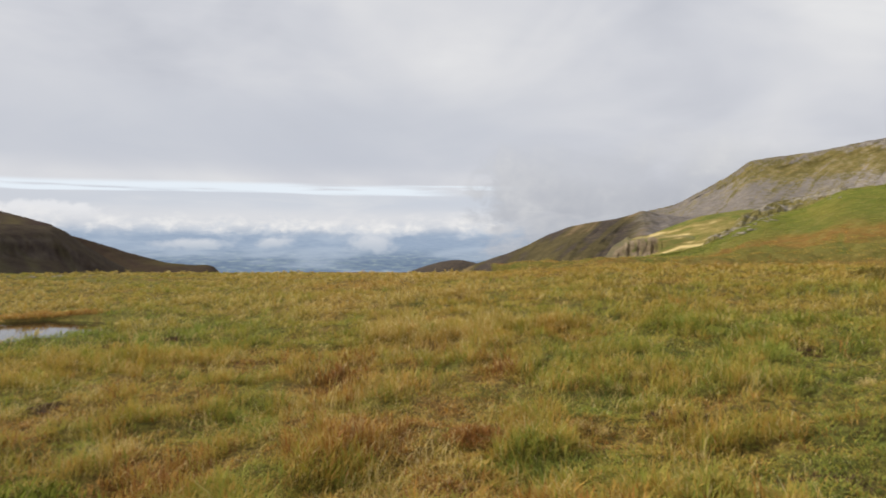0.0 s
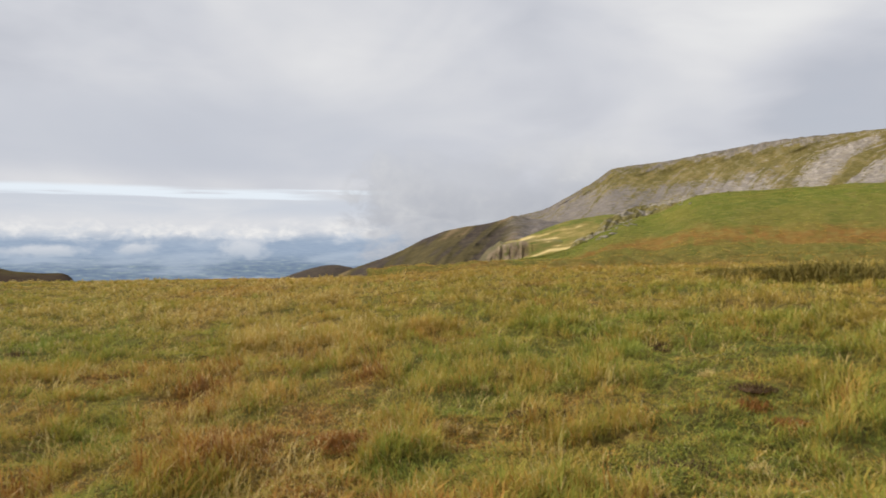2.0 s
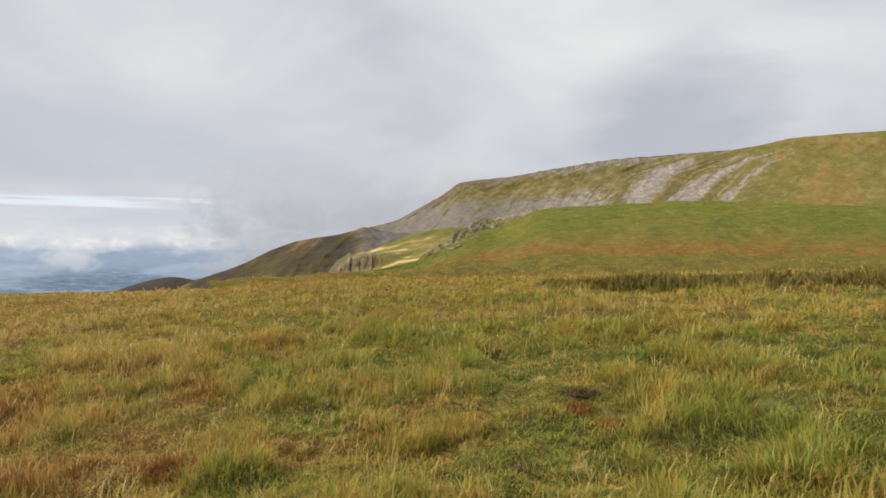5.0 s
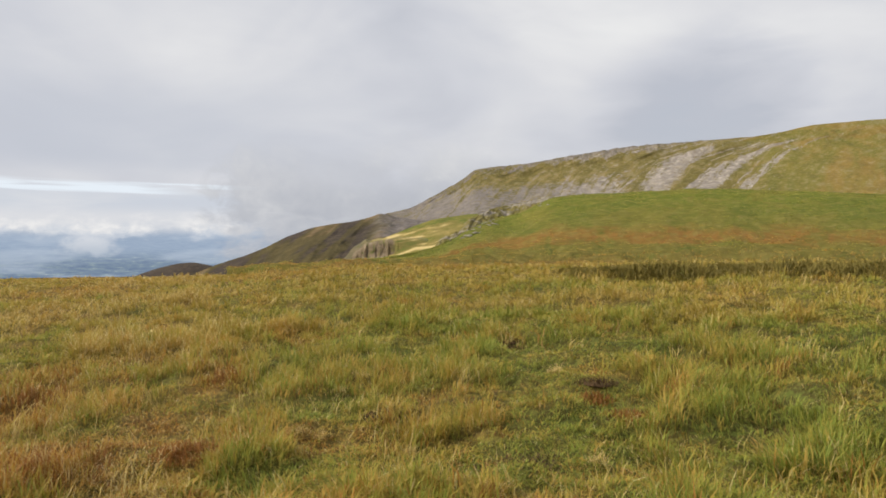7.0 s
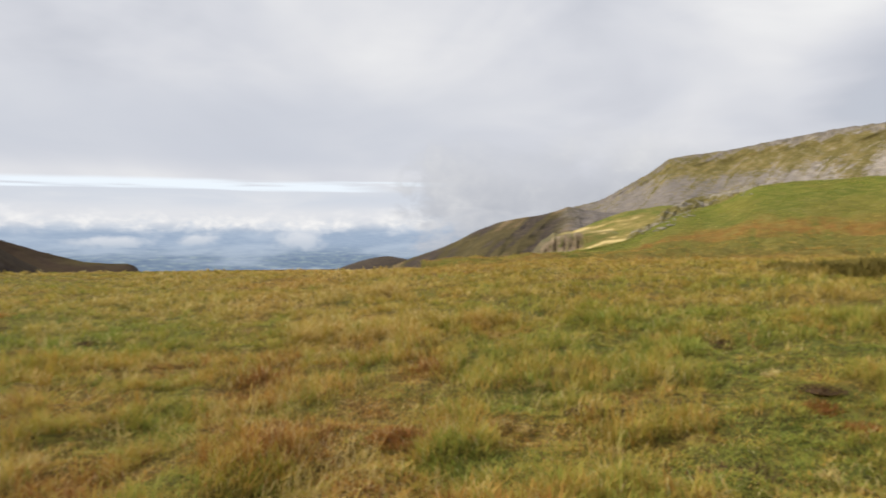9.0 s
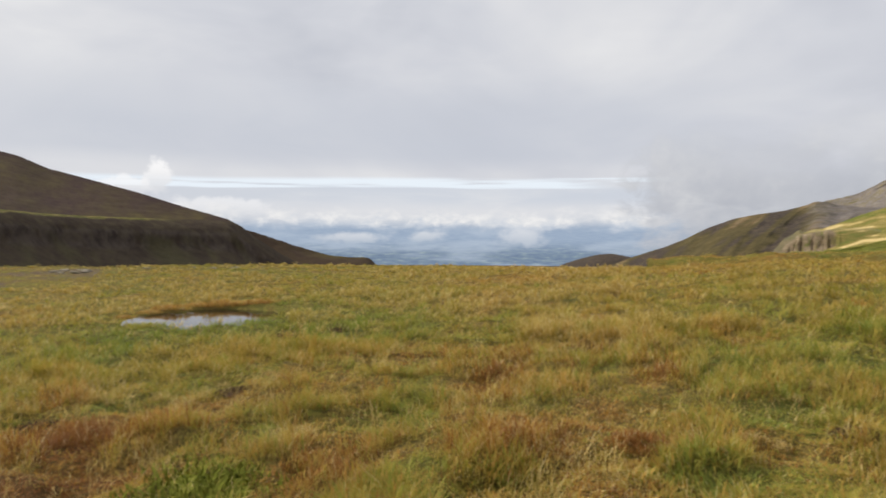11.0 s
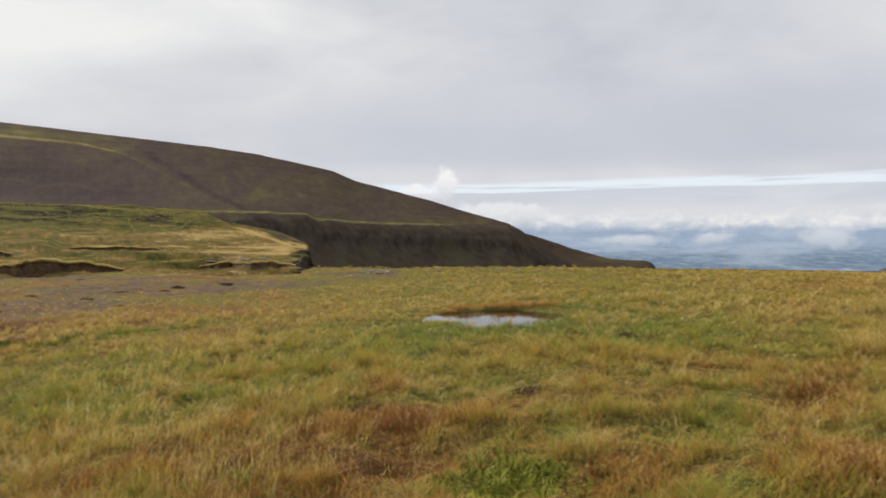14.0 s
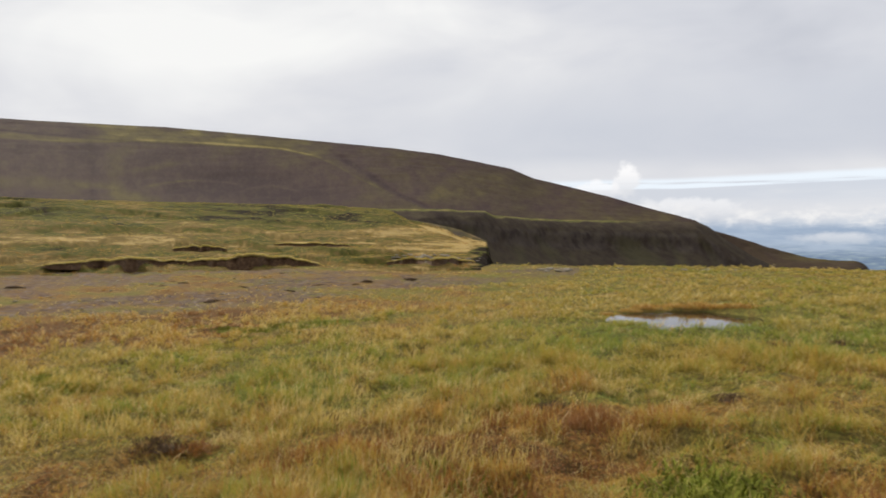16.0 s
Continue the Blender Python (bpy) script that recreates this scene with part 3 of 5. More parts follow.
def gorge_build(n):
    u, v = hill_coords(n)
    pos = n.add("ShaderNodeTexCoord").outputs["Object"]
    down = n.noise(n.vec(n.math("MULTIPLY", n.math("ADD", u, n.math("MULTIPLY", v, 0.8)), 0.8), n.math("MULTIPLY", v, 2.4)), 1.4, 4.0, 0.55, 0.3)
    turf = n.ramp(n.math("ADD", n.math("MULTIPLY", down, 0.7), n.math("MULTIPLY", n.noise(pos, 0.06, 6.0, 0.65), 0.35)), [(0.35, (0.050, 0.037, 0.031)), (0.55, (0.068, 0.052, 0.037)), (0.75, (0.090, 0.072, 0.044))])
    rock = n.ramp(n.noise(pos, 0.12, 7.0, 0.7), [(0.3, (0.046, 0.036, 0.032)), (0.7, (0.110, 0.088, 0.075))])
    face = n.math("MULTIPLY", n.smooth(v, 0.36, 0.44), n.smooth(v, 0.66, 0.58))
    col = n.mix(n.math("MULTIPLY", face, n.smooth(down, 0.35, 0.5)), turf, rock)
    crest = n.math("MULTIPLY", n.smooth(n.math("ADD", v, n.math("MULTIPLY", n.math("SUBTRACT", n.noise(n.vec(u, 0.0), 1.3, 4.0), 0.5), 0.16)), 0.84, 0.90), n.smooth(u, -32.0, -36.0))
    col = n.mix(crest, col, n.ramp(n.noise(n.vec(n.math("MULTIPLY", u, 0.8), n.math("MULTIPLY", v, 8.0)), 1.6, 5.0, 0.65), [(0.36, (0.085, 0.095, 0.026)), (0.52, (0.165, 0.150, 0.048)), (0.68, (0.30, 0.24, 0.10))]))
    fan = n.noise(n.vec(n.math("MULTIPLY", n.math("ADD", u, n.math("MULTIPLY", v, 5.0)), 0.28), n.math("MULTIPLY", v, 0.8), 3.0), 1.4, 5.0, 0.6)
    col = n.mix(n.math("MULTIPLY", n.smooth(fan, 0.46, 0.66, 0.0, 0.65), n.smooth(v, 0.62, 0.48)), col, rgb(0.088, 0.080, 0.040))
    col = grain(n, col, pos, 0.12, 0.22, (0.022, 0.018, 0.012), (0.100, 0.085, 0.045))
    return col, n.noise(pos, 0.2, 8.0, 0.7), 0.8, 1.0


def rock_build(n):
    pos = n.add("ShaderNodeTexCoord").outputs["Object"]
    k = n.noise(pos, 1.4, 8.0, 0.7)
    col = n.ramp(k, [(0.3, (0.12, 0.10, 0.08)), (0.52, (0.27, 0.24, 0.19)), (0.7, (0.44, 0.40, 0.33))])
    return col, k, 0.9, 0.3


def crag_build(n):
    u, v = hill_coords(n)
    pos = n.add("ShaderNodeTexCoord").outputs["Object"]
    k = n.noise(pos, 0.35, 8.0, 0.7)
    upright = n.noise(n.vec(n.math("MULTIPLY", u, 2.6), n.math("MULTIPLY", v, 5.0)), 1.2, 6.0, 0.65, 0.4)
    k = n.math("ADD", n.math("MULTIPLY", k, 0.6), n.math("MULTIPLY", upright, 0.4))
    rock = n.ramp(k, [(0.36, (0.12, 0.088, 0.054)), (0.5, (0.20, 0.152, 0.098)), (0.64, (0.34, 0.268, 0.18))])
    wob = n.math("MULTIPLY", n.math("SUBTRACT", n.noise(n.vec(u, n.math("MULTIPLY", v, 3.0)), 1.5, 5.0), 0.5), 1.6)
    bare = n.math("MULTIPLY", n.smooth(n.math("ADD", u, wob), 13.2, 13.9), n.smooth(n.math("ADD", u, wob), 17.3, 16.7))
    bare = n.math("MULTIPLY", bare, n.math("MULTIPLY", n.smooth(n.math("ADD", v, n.math("MULTIPLY", wob, 0.10)), 0.84, 0.76), n.smooth(n.math("ADD", v, n.math("MULTIPLY", wob, 0.15)), 0.22, 0.34)))
    turf = n.ramp(n.math("ADD", n.attr("tone"), n.math("MULTIPLY", n.math("SUBTRACT", k, 0.5), 0.5)), BANK_STOPS)
    turf = n.mix(n.smooth(u, 15.4, 14.0, 0.0, 0.8), turf, rgb(0.088, 0.070, 0.038))
    col = n.mix(n.math("MULTIPLY", bare, n.smooth(upright, 0.34, 0.50)), turf, rock)
    return col, k, 0.9, 0.8


def outcrop_build(n):
    pos = n.add("ShaderNodeTexCoord").outputs["Object"]
    k = n.noise(pos, 0.5, 8.0, 0.72)
    rock = n.ramp(k, [(0.32, (0.16, 0.138, 0.112)), (0.5, (0.27, 0.240, 0.20)), (0.68, (0.44, 0.395, 0.335))])
    turf = n.ramp(k, [(0.34, (0.135, 0.122, 0.036)), (0.66, (0.235, 0.190, 0.062))])
    col = n.mix(n.smooth(n.noise(pos, 0.16, 7.0, 0.75), 0.49, 0.58), turf, rock)
    return col, k, 1.0, 0.6


TURF = material("turf", turf_build)
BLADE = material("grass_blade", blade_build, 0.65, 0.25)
n = Nodes(BLADE.node_tree, keep=True)
leaf = next(x for x in n.tree.nodes if x.type == "BSDF_PRINCIPLED")
glim = n.add("ShaderNodeBsdfTranslucent", {"Color": leaf.inputs["Base Color"].links[0].from_socket})
half = n.add("ShaderNodeMixShader", {0: 0.34, 1: leaf.outputs[0], 2: glim.outputs[0]})
n.put(next(x for x in n.tree.nodes if x.type == "OUTPUT_MATERIAL"), "Surface", half.outputs[0])
BANK = material("gill_bank_turf", bank_build)


def peat_build(n):
    pos = n.add("ShaderNodeTexCoord").outputs["Object"]
    k = n.noise(pos, 2.5, 7.0, 0.7)
    return n.ramp(k, [(0.3, (0.052, 0.028, 0.014)), (0.5, (0.100, 0.056, 0.029)), (0.7, (0.21, 0.132, 0.070))]), k, 1.0, 0.25


PEAT = material("peat", peat_build, 0.85, 0.25)


def cap_build(n):
    pos = n.add("ShaderNodeTexCoord").outputs["Object"]
    k = n.noise(pos, 1.1, 7.0, 0.75)
    return n.ramp(k, [(0.32, (0.10, 0.078, 0.026)), (0.5, (0.19, 0.142, 0.05)), (0.66, (0.30, 0.22, 0.095))]), k, 0.9, 0.2


CAP = material("dry_turf", cap_build)
MEADOW = material("meadow_turf", meadow_build)
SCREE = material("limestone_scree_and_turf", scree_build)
FELL = material("rough_fell_turf", fell_build)
HEATHER = material("heather_and_turf", heather_build)
SHELF = material("terrace_turf", shelf_build)
GORGE = material("gorge_side", gorge_build)
ROCK = material("limestone", rock_build, 0.9, 0.1)
CRAG = material("columnar_rock", crag_build, 0.85, 0.3)
OUTCROP = material("outcrop_rock_and_turf", outcrop_build, 0.9, 0.15)

WATER = bpy.data.materials.new("peaty_water")
WATER.use_nodes = True
n = Nodes(WATER.node_tree)
pos = n.add("ShaderNodeTexCoord").outputs["Object"]
ripple = n.add("ShaderNodeBump", {"Height": n.noise(pos, 6.0, 3.0), "Strength": 0.05, "Distance": 0.02})
b = n.add("ShaderNodeBsdfPrincipled", {"Base Color": rgb(0.02, 0.016, 0.011), "Roughness": 0.05, "IOR": 1.33, "Specular IOR Level": 0.6, "Normal": ripple.outputs[0]})
n.put(n.add("ShaderNodeOutputMaterial"), "Surface", b.outputs[0])

VALE = bpy.data.materials.new("far_vale_glow")
VALE.use_nodes = True
n = Nodes(VALE.node_tree)
u, v = hill_coords(n)
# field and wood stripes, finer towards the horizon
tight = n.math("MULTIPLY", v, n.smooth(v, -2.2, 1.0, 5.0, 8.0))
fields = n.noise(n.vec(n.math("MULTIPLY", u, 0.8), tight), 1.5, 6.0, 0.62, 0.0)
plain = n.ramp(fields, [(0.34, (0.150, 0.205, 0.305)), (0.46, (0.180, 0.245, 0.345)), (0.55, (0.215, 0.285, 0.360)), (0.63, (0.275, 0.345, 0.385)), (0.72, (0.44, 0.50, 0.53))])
# haze towards the horizon is painted as a paler blue
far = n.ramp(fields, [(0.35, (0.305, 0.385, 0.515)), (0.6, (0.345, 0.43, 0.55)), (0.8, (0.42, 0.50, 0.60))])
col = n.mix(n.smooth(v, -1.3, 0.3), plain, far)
# haze in long drifts, painted into the colour
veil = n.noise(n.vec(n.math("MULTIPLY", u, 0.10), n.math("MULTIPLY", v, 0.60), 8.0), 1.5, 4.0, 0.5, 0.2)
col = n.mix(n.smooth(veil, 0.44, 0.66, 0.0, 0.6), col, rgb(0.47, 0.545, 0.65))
# low cumulus: heaped white heads over a ragged grey base
puff = n.noise(n.vec(n.math("MULTIPLY", u, 0.32), n.math("MULTIPLY", v, 0.62), 11.0), 1.3, 5.0, 0.58, 0.3)
heap = n.noise(n.vec(n.math("MULTIPLY", u, 0.75), n.math("MULTIPLY", v, 1.15), 15.0), 1.3, 5.0, 0.58, 0.3)
base = n.math("ADD", n.smooth(v, 0.0, 1.9, -0.26, 0.22), n.math("MULTIPLY", n.math("SUBTRACT", n.noise(n.vec(n.math("MULTIPLY", u, 0.13), 2.0), 1.3, 3.0), 0.5), 0.55))
cover = n.smooth(n.math("ADD", puff, base), 0.38, 0.76)
bright = n.math("ADD", n.math("MULTIPLY", heap, 0.75), n.smooth(v, 0.2, 2.0, 0.0, 0.26))
head = n.ramp(bright, [(0.36, (0.55, 0.60, 0.68)), (0.50, (0.68, 0.705, 0.75)), (0.60, (0.78, 0.78, 0.79)), (0.70, (0.89, 0.875, 0.86))])
col = n.mix(n.math("MULTIPLY", cover, 0.92), col, head)
# two soft clouds that hang lower
for cu, cv, ru, rv in ((-5.6, 0.25, 2.2, 0.95), (-19.5, 0.2, 3.2, 0.5), (-13.4, 0.35, 1.6, 0.55)):
    du = n.math("DIVIDE", n.math("SUBTRACT", u, cu), ru)
    dv = n.math("DIVIDE", n.math("SUBTRACT", v, cv), rv)
    rad = n.math("SQRT", n.math("ADD", n.math("MULTIPLY", du, du), n.math("MULTIPLY", dv, dv)))
    rad = n.math("ADD", rad, n.math("MULTIPLY", n.math("SUBTRACT", heap, 0.5), 1.3))
    col = n.mix(n.smooth(rad, 1.15, 0.35, 0.0, 0.8), col, n.mix(n.smooth(dv, -0.9, 0.9), rgb(0.50, 0.555, 0.63), rgb(0.72, 0.735, 0.77)))
# the backdrop gives off its own light instead of being lit
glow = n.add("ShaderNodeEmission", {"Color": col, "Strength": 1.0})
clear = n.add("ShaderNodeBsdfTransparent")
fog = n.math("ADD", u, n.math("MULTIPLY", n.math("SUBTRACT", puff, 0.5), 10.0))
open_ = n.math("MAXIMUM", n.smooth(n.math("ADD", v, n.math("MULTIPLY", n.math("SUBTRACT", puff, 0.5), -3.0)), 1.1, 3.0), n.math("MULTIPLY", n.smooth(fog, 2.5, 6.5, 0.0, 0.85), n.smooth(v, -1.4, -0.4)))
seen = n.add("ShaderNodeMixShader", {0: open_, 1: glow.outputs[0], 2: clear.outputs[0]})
n.put(n.add("ShaderNodeOutputMaterial"), "Surface", seen.outputs[0])

# ------------------------------------------------------------------ the ground, one sheet to the horizon
front = np.arange(-88, 66.01, 0.33)
rest = np.arange(66, 272.01, 3.0)[1:]
bearings = np.concatenate([front, rest])
bearings[-1] = 272.0
radii = np.concatenate([[0.0005], np.geomspace(0.5, 90, 260), np.geomspace(93, 4800, 60)])
ground = sheet("ground", bearings, radii, moor, TURF, [("dry", dryness), ("mud", mud_field)])
tagged(ground, "tussocky moorland turf in olive, straw and russet", "ground", kind="structure")

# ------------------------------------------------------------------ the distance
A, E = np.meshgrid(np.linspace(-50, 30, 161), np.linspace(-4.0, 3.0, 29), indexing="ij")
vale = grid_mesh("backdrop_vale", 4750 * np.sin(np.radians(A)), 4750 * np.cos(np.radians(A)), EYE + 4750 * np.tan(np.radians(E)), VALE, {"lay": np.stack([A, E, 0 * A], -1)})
tagged(vale, "glowing backdrop painted as a hazy blue patchwork plain under low white clouds", "distant plain", kind="structure")

# ------------------------------------------------------------------ hills


def const(v):
    return lambda a: v + 0 * a


def shift(f, d):
    return lambda a: f(a) + d


def scaled(f, k):
    return lambda a: f(a) * k


# far knoll and tail ridges
far_el = curve([(-5, -3.2), (-2.54, -1.85), (-1.4, -1.45), (0.16, -1.05), (1.35, -0.93), (2.77, -1.2), (6, -2.6)], 0.3)
# the low grey tone stands in for haze over the distance
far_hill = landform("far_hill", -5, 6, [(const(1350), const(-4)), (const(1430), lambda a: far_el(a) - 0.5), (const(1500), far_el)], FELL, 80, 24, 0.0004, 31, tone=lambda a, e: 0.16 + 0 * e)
tagged(far_hill, "low rounded dark hill at the valley mouth", "hill", kind="structure")
tail_el = curve([(-36, 1.0), (-27.74, 0.71), (-26.09, 0.23), (-23.67, -0.54), (-21.32, -1.2), (-19.81, -1.35), (-18.33, -1.37), (-17.79, -1.61), (-17.4, -2.3), (-16, -3.6)], 0.2)
tail = landform("tail_ridge", -36, -16, [(const(1150), const(-5)), (const(1300), lambda a: np.minimum(tail_el(a) - 0.6, -1.9)), (const(1400), lambda a: tail_el(a) - 0.15), (const(1420), tail_el)], HEATHER, 140, 40, 0.0004, 32, tone=lambda a, e: 0.42 + 0.35 * step(-1.6, -1.2, e) * step(-24, -20, a) + 0 * e)
tagged(tail, "long dark spur running down to the plain", "hill", kind="structure")

# the dark fell with the gorge below it
left_el = curve([(-100, 8.0), (-85, 8.2), (-77.43, 8.33), (-75.75, 8.36), (-70.38, 8.46), (-66.5, 8.32), (-62.42, 8.1), (-59.87, 7.94), (-56.39, 7.7), (-52.82, 7.42), (-49.19, 6.97), (-46.44, 6.45), (-43.23, 5.77), (-41.4, 4.99),
                 (-39.13, 4.43), (-35.53, 3.49), (-32.88, 2.66), (-30.71, 2.06), (-29.0, 1.56), (-28.5, 1.0), (-27.5, -0.6), (-25.0, -3.0), (-21, -4.5)], 0.15)
rim_el = curve([(-100, 1.2), (-62, 1.9), (-58, 2.3), (-53.72, 2.56), (-50.1, 2.57), (-48.3, 2.56), (-47.6, 2.42), (-45.4, 2.42), (-44.7, 2.06), (-41.86, 1.82), (-37.77, 1.65), (-33.31, 1.56), (-30.71, 1.53), (-29.0, 1.5), (-28.16, 1.11), (-26.91, 0.1), (-25.27, -0.98), (-23.66, -1.85), (-21, -3.2)], 0.15)
rim_r = curve([(-100, 240), (-55, 250), (-50, 270), (-46, 310), (-38, 430), (-29, 560), (-21, 640)])
left_r = curve([(-100, 900), (-60, 950), (-40, 900), (-30, 700), (-26, 600), (-21, 650)])
rim_soft = lambda a: sum(rim_el(a + d) for d in (-3.0, -2.0, -1.0, 0.0, 1.0, 2.0, 3.0)) / 7 - 0.05
mixed = lambda k: (lambda a: rim_soft(a) + (left_el(a) - rim_soft(a)) * k)
between = lambda k: (lambda a: rim_r(a) + 15 + (left_r(a) - rim_r(a) - 15) * k)
bench_line = curve([(-98, 6.9), (-75.8, 6.92), (-72.2, 7.28), (-68.5, 7.36), (-64.5, 7.26), (-61.6, 7.14), (-59.0, 6.62), (-57.3, 5.9), (-55.5, 4.92), (-53.7, 4.04), (-51.0, 2.84), (-40, -3)], 0.3)


def ghyll(e):
    return np.interp(e, [2.0, 2.93, 3.69, 5.48, 7.0, 7.8], [-49.5, -50.77, -52.61, -55.34, -58.03, -60.0])


def bell(x, mid, wide):
    return np.exp(-((x - mid) / wide) ** 2)


def fell_tone(a, e):
    line, d = bench_line(a), a - ghyll(e)
    t = 0.36 + 0.44 * (fbm(a * 0.45 - e * 0.5, e * 0.8, 81, 4) - 0.5) + 0.20 * (fbm(a * 1.6 + e * 1.1, e * 2.6, 82, 3) - 0.5)
    # turfy plateau over the brow, cut by thin dark lines
    above = step(-0.04, 0.10, e - line) * step(-56.5, -60, a)
    t = t + above * (0.26 + 0.5 * (fbm(a * 0.6, e * 4.0, 84, 3) - 0.5))
    t = t - 0.34 * bell(e, 7.36 - 0.03 * (a + 77), 0.07) * step(-69.5, -71, a) * above - 0.30 * step(-75.2, -76.2, a) * above * step(7.2, 7.5, e)
    t = t - 0.34 * bell(a, -75.2, 0.8) * bell(e, 7.75, 0.25)
    # highlight painted along the brow and down the ghyll crest
    t = t + bell(e, line + 0.05, 0.10) * (0.14 + 0.34 * step(-72, -66, a) * step(-58, -62, a)) * step(-52, -55, a) * (0.6 + 0.8 * fbm(a * 0.9, a * 0, 85, 2))
    # the dark hollow below it, with grassy arcs
    t = t - 0.32 * bell(a, -65.0, 5.5) * bell(e, 4.3, 1.5) - 0.20 * bell(a, -61.0, 3.0) * bell(e, 3.4, 0.5)
    t = t + 0.34 * bell(e, 4.55 - 0.035 * (a + 67.5) ** 2, 0.10) * step(-72.5, -71, a) * step(-63.5, -66, a)
    t = t + 0.26 * bell(e, 4.25 - 0.09 * (a + 62.5) ** 2, 0.14) * step(-65.5, -64, a) * step(-59.5, -61, a)
    t = t + 0.22 * bell(e, 5.45 + 0.22 * (a + 71.0), 0.22) * step(-73.5, -72, a) * step(-68, -70, a)
    # green apron at the far end, and a side gully toned darker
    t = t + 0.28 * bell(e, 3.0 + 0.9 * step(-71, -76, a), 0.55) * step(-69.5, -72.5, a) + 0.20 * bell(a, -73.6, 0.8) * step(7.0, 6.2, e)
    t = t - 0.12 * bell(a, -75.1 + 0.5 * (fbm(e * 0.9, e * 0, 83, 2) - 0.5), 0.20) * step(6.9, 6.4, e) - 0.40 * bell(a, -75.0, 0.9) * bell(e, 3.55, 0.18)
    t = t - 0.10 * step(-68, -74, a) * (1 - above)
    # the ghyll, its shadow and brighter spur put into the tone
    t = t - 0.34 * bell(d, 0.30, 0.40) * step(2.2, 3.0, e) * step(7.0, 6.2, e) + 0.08 * bell(d, -0.55, 0.45) * step(6.9, 6.2, e)
    t = t + 0.05 * step(1.0, 4.0, d) * step(1.5, 2.5, e)
    return t + 0.16 * step(-45, -32, a) * step(3.0, 1.5, e) - 0.14 * bell(e, left_el(a) - 0.10, 0.09) * step(-75, -70, a)


def fell_relief(a, s, r, e):
    d = a - ghyll(e)
    cut = bell(d, 0.3, 0.45) * step(2.0, 3.0, e) * step(7.4, 6.6, e)
    spur = bell(d, -1.6, 1.6) * step(1.8, 2.6, e) * step(7.8, 6.6, e)
    side = bell(a, -75.1, 0.4) * step(8.1, 7.4, e)
    hollow = bell(a, -66.0, 5.0) * bell(e, 4.6, 1.5)
    folds = (fbm(a * 0.35 - e * 0.3, e * 0.5, 86, 2, 0.4) - 0.5) * step(0.0, 0.15, s) * step(1.0, 0.85, s)
    return 8 * cut - 12 * spur + 4 * side + 20 * hollow + 14 * folds, 0 * r


dark_fell = landform("dark_fell", -98, -21.5, [(shift(rim_r, 8), lambda a: rim_soft(a) - 0.5), (between(0.12), mixed(0.06)), (between(0.4), mixed(0.38)), (between(0.7), mixed(0.72)), (between(0.9), mixed(0.92)), (between(1.0), left_el)], HEATHER, 560, 110, 0.0003, 33, crumple=fell_relief, tone=fell_tone)
tagged(dark_fell, "broad dark fell of heather and brown grass", "hill", kind="structure")


def columns(a, s, r, e):
    """Upright ribs and gullies on the cliff band."""
    band = step(0.34, 0.44, s) * step(0.70, 0.58, s)
    rib = (fbm(a * 1.1, s * 1.0, 41, 2, 0.4) - 0.5) * (0.3 + 0.7 * step(0.4, 0.7, vnoise(a * 0.35, s, 42)))
    gully = step(0.55, 0.85, vnoise(a * 0.6 + s * 0.3, s * 0.5, 43))
    talus = (fbm(a * 1.1 + s * 1.2, s * 0.6, 44, 2) - 0.5) * step(0.6, 0.2, s)
    return band * (rib * 7 + gully * 4) + talus * 10, 0 * r


gorge = landform("gorge_side", -62, -21.5, [(scaled(rim_r, 0.62), const(-6)), (scaled(rim_r, 0.82), lambda a: rim_el(a) - 3.9), (scaled(rim_r, 0.925), lambda a: rim_el(a) - 2.3), (scaled(rim_r, 0.945), lambda a: rim_el(a) - 1.0), (scaled(rim_r, 0.985), lambda a: rim_el(a) - 0.30), (scaled(rim_r, 1.02), rim_el)], GORGE, 620, 110, 0.0006, 34, crumple=columns)
tagged(gorge, "shadowed gorge wall with dark columnar cliffs and talus", "cliff", kind="structure")

# the green terrace before it
terr_el = curve([(-100, 2.6), (-85, 2.8), (-77.46, 2.84), (-74.05, 2.90), (-70.4, 2.90), (-66.52, 2.86), (-62.43, 2.81), (-58.15, 2.72), (-54.6, 2.62), (-53.6, 2.52), (-52.82, 2.28), (-51.47, 1.55), (-49.65, 1.02), (-47.82, 0.34), (-46.44, -0.10), (-45.75, -0.18), (-45.4, -0.34), (-45.25, -0.85), (-45.1, -1.75), (-44.7, -2.6), (-44, -3.2), (-42, -3.6)], 0.05)
terr_r = curve([(-100, 200), (-60, 190), (-52, 165), (-46, 110), (-42, 85)])
foot_el = curve([(-100, -3.6), (-42, -3.6)])
terr_base = curve([(-100, -2.15), (-48.5, -2.15), (-46.0, -2.4), (-45.3, -2.9), (-44, -3.6)], 0.1)
tmix = lambda k: (lambda a: terr_base(a) + (terr_el(a) - terr_base(a)) * k)
tbet = lambda k: (lambda a: 70 + (terr_r(a) - 70) * k)


def benches(a, s, r, e):
    """Low steps in the terrace where the turf breaks off."""
    line = s * 8 + 1.8 * (fbm(a * 0.13, s * 2, 51, 3) - 0.5)
    saw = line - np.floor(line)
    return 0 * r, ((step(0.0, 0.10, saw) - saw) * 0.9 * step(0.42, 0.62, fbm(a * 0.22, s * 6, 53, 3)) + (fbm(a * 0.7, s * 22, 54, 3) - 0.5) * 0.8) * step(1.0, 0.85, s) * step(0.05, 0.2, s)


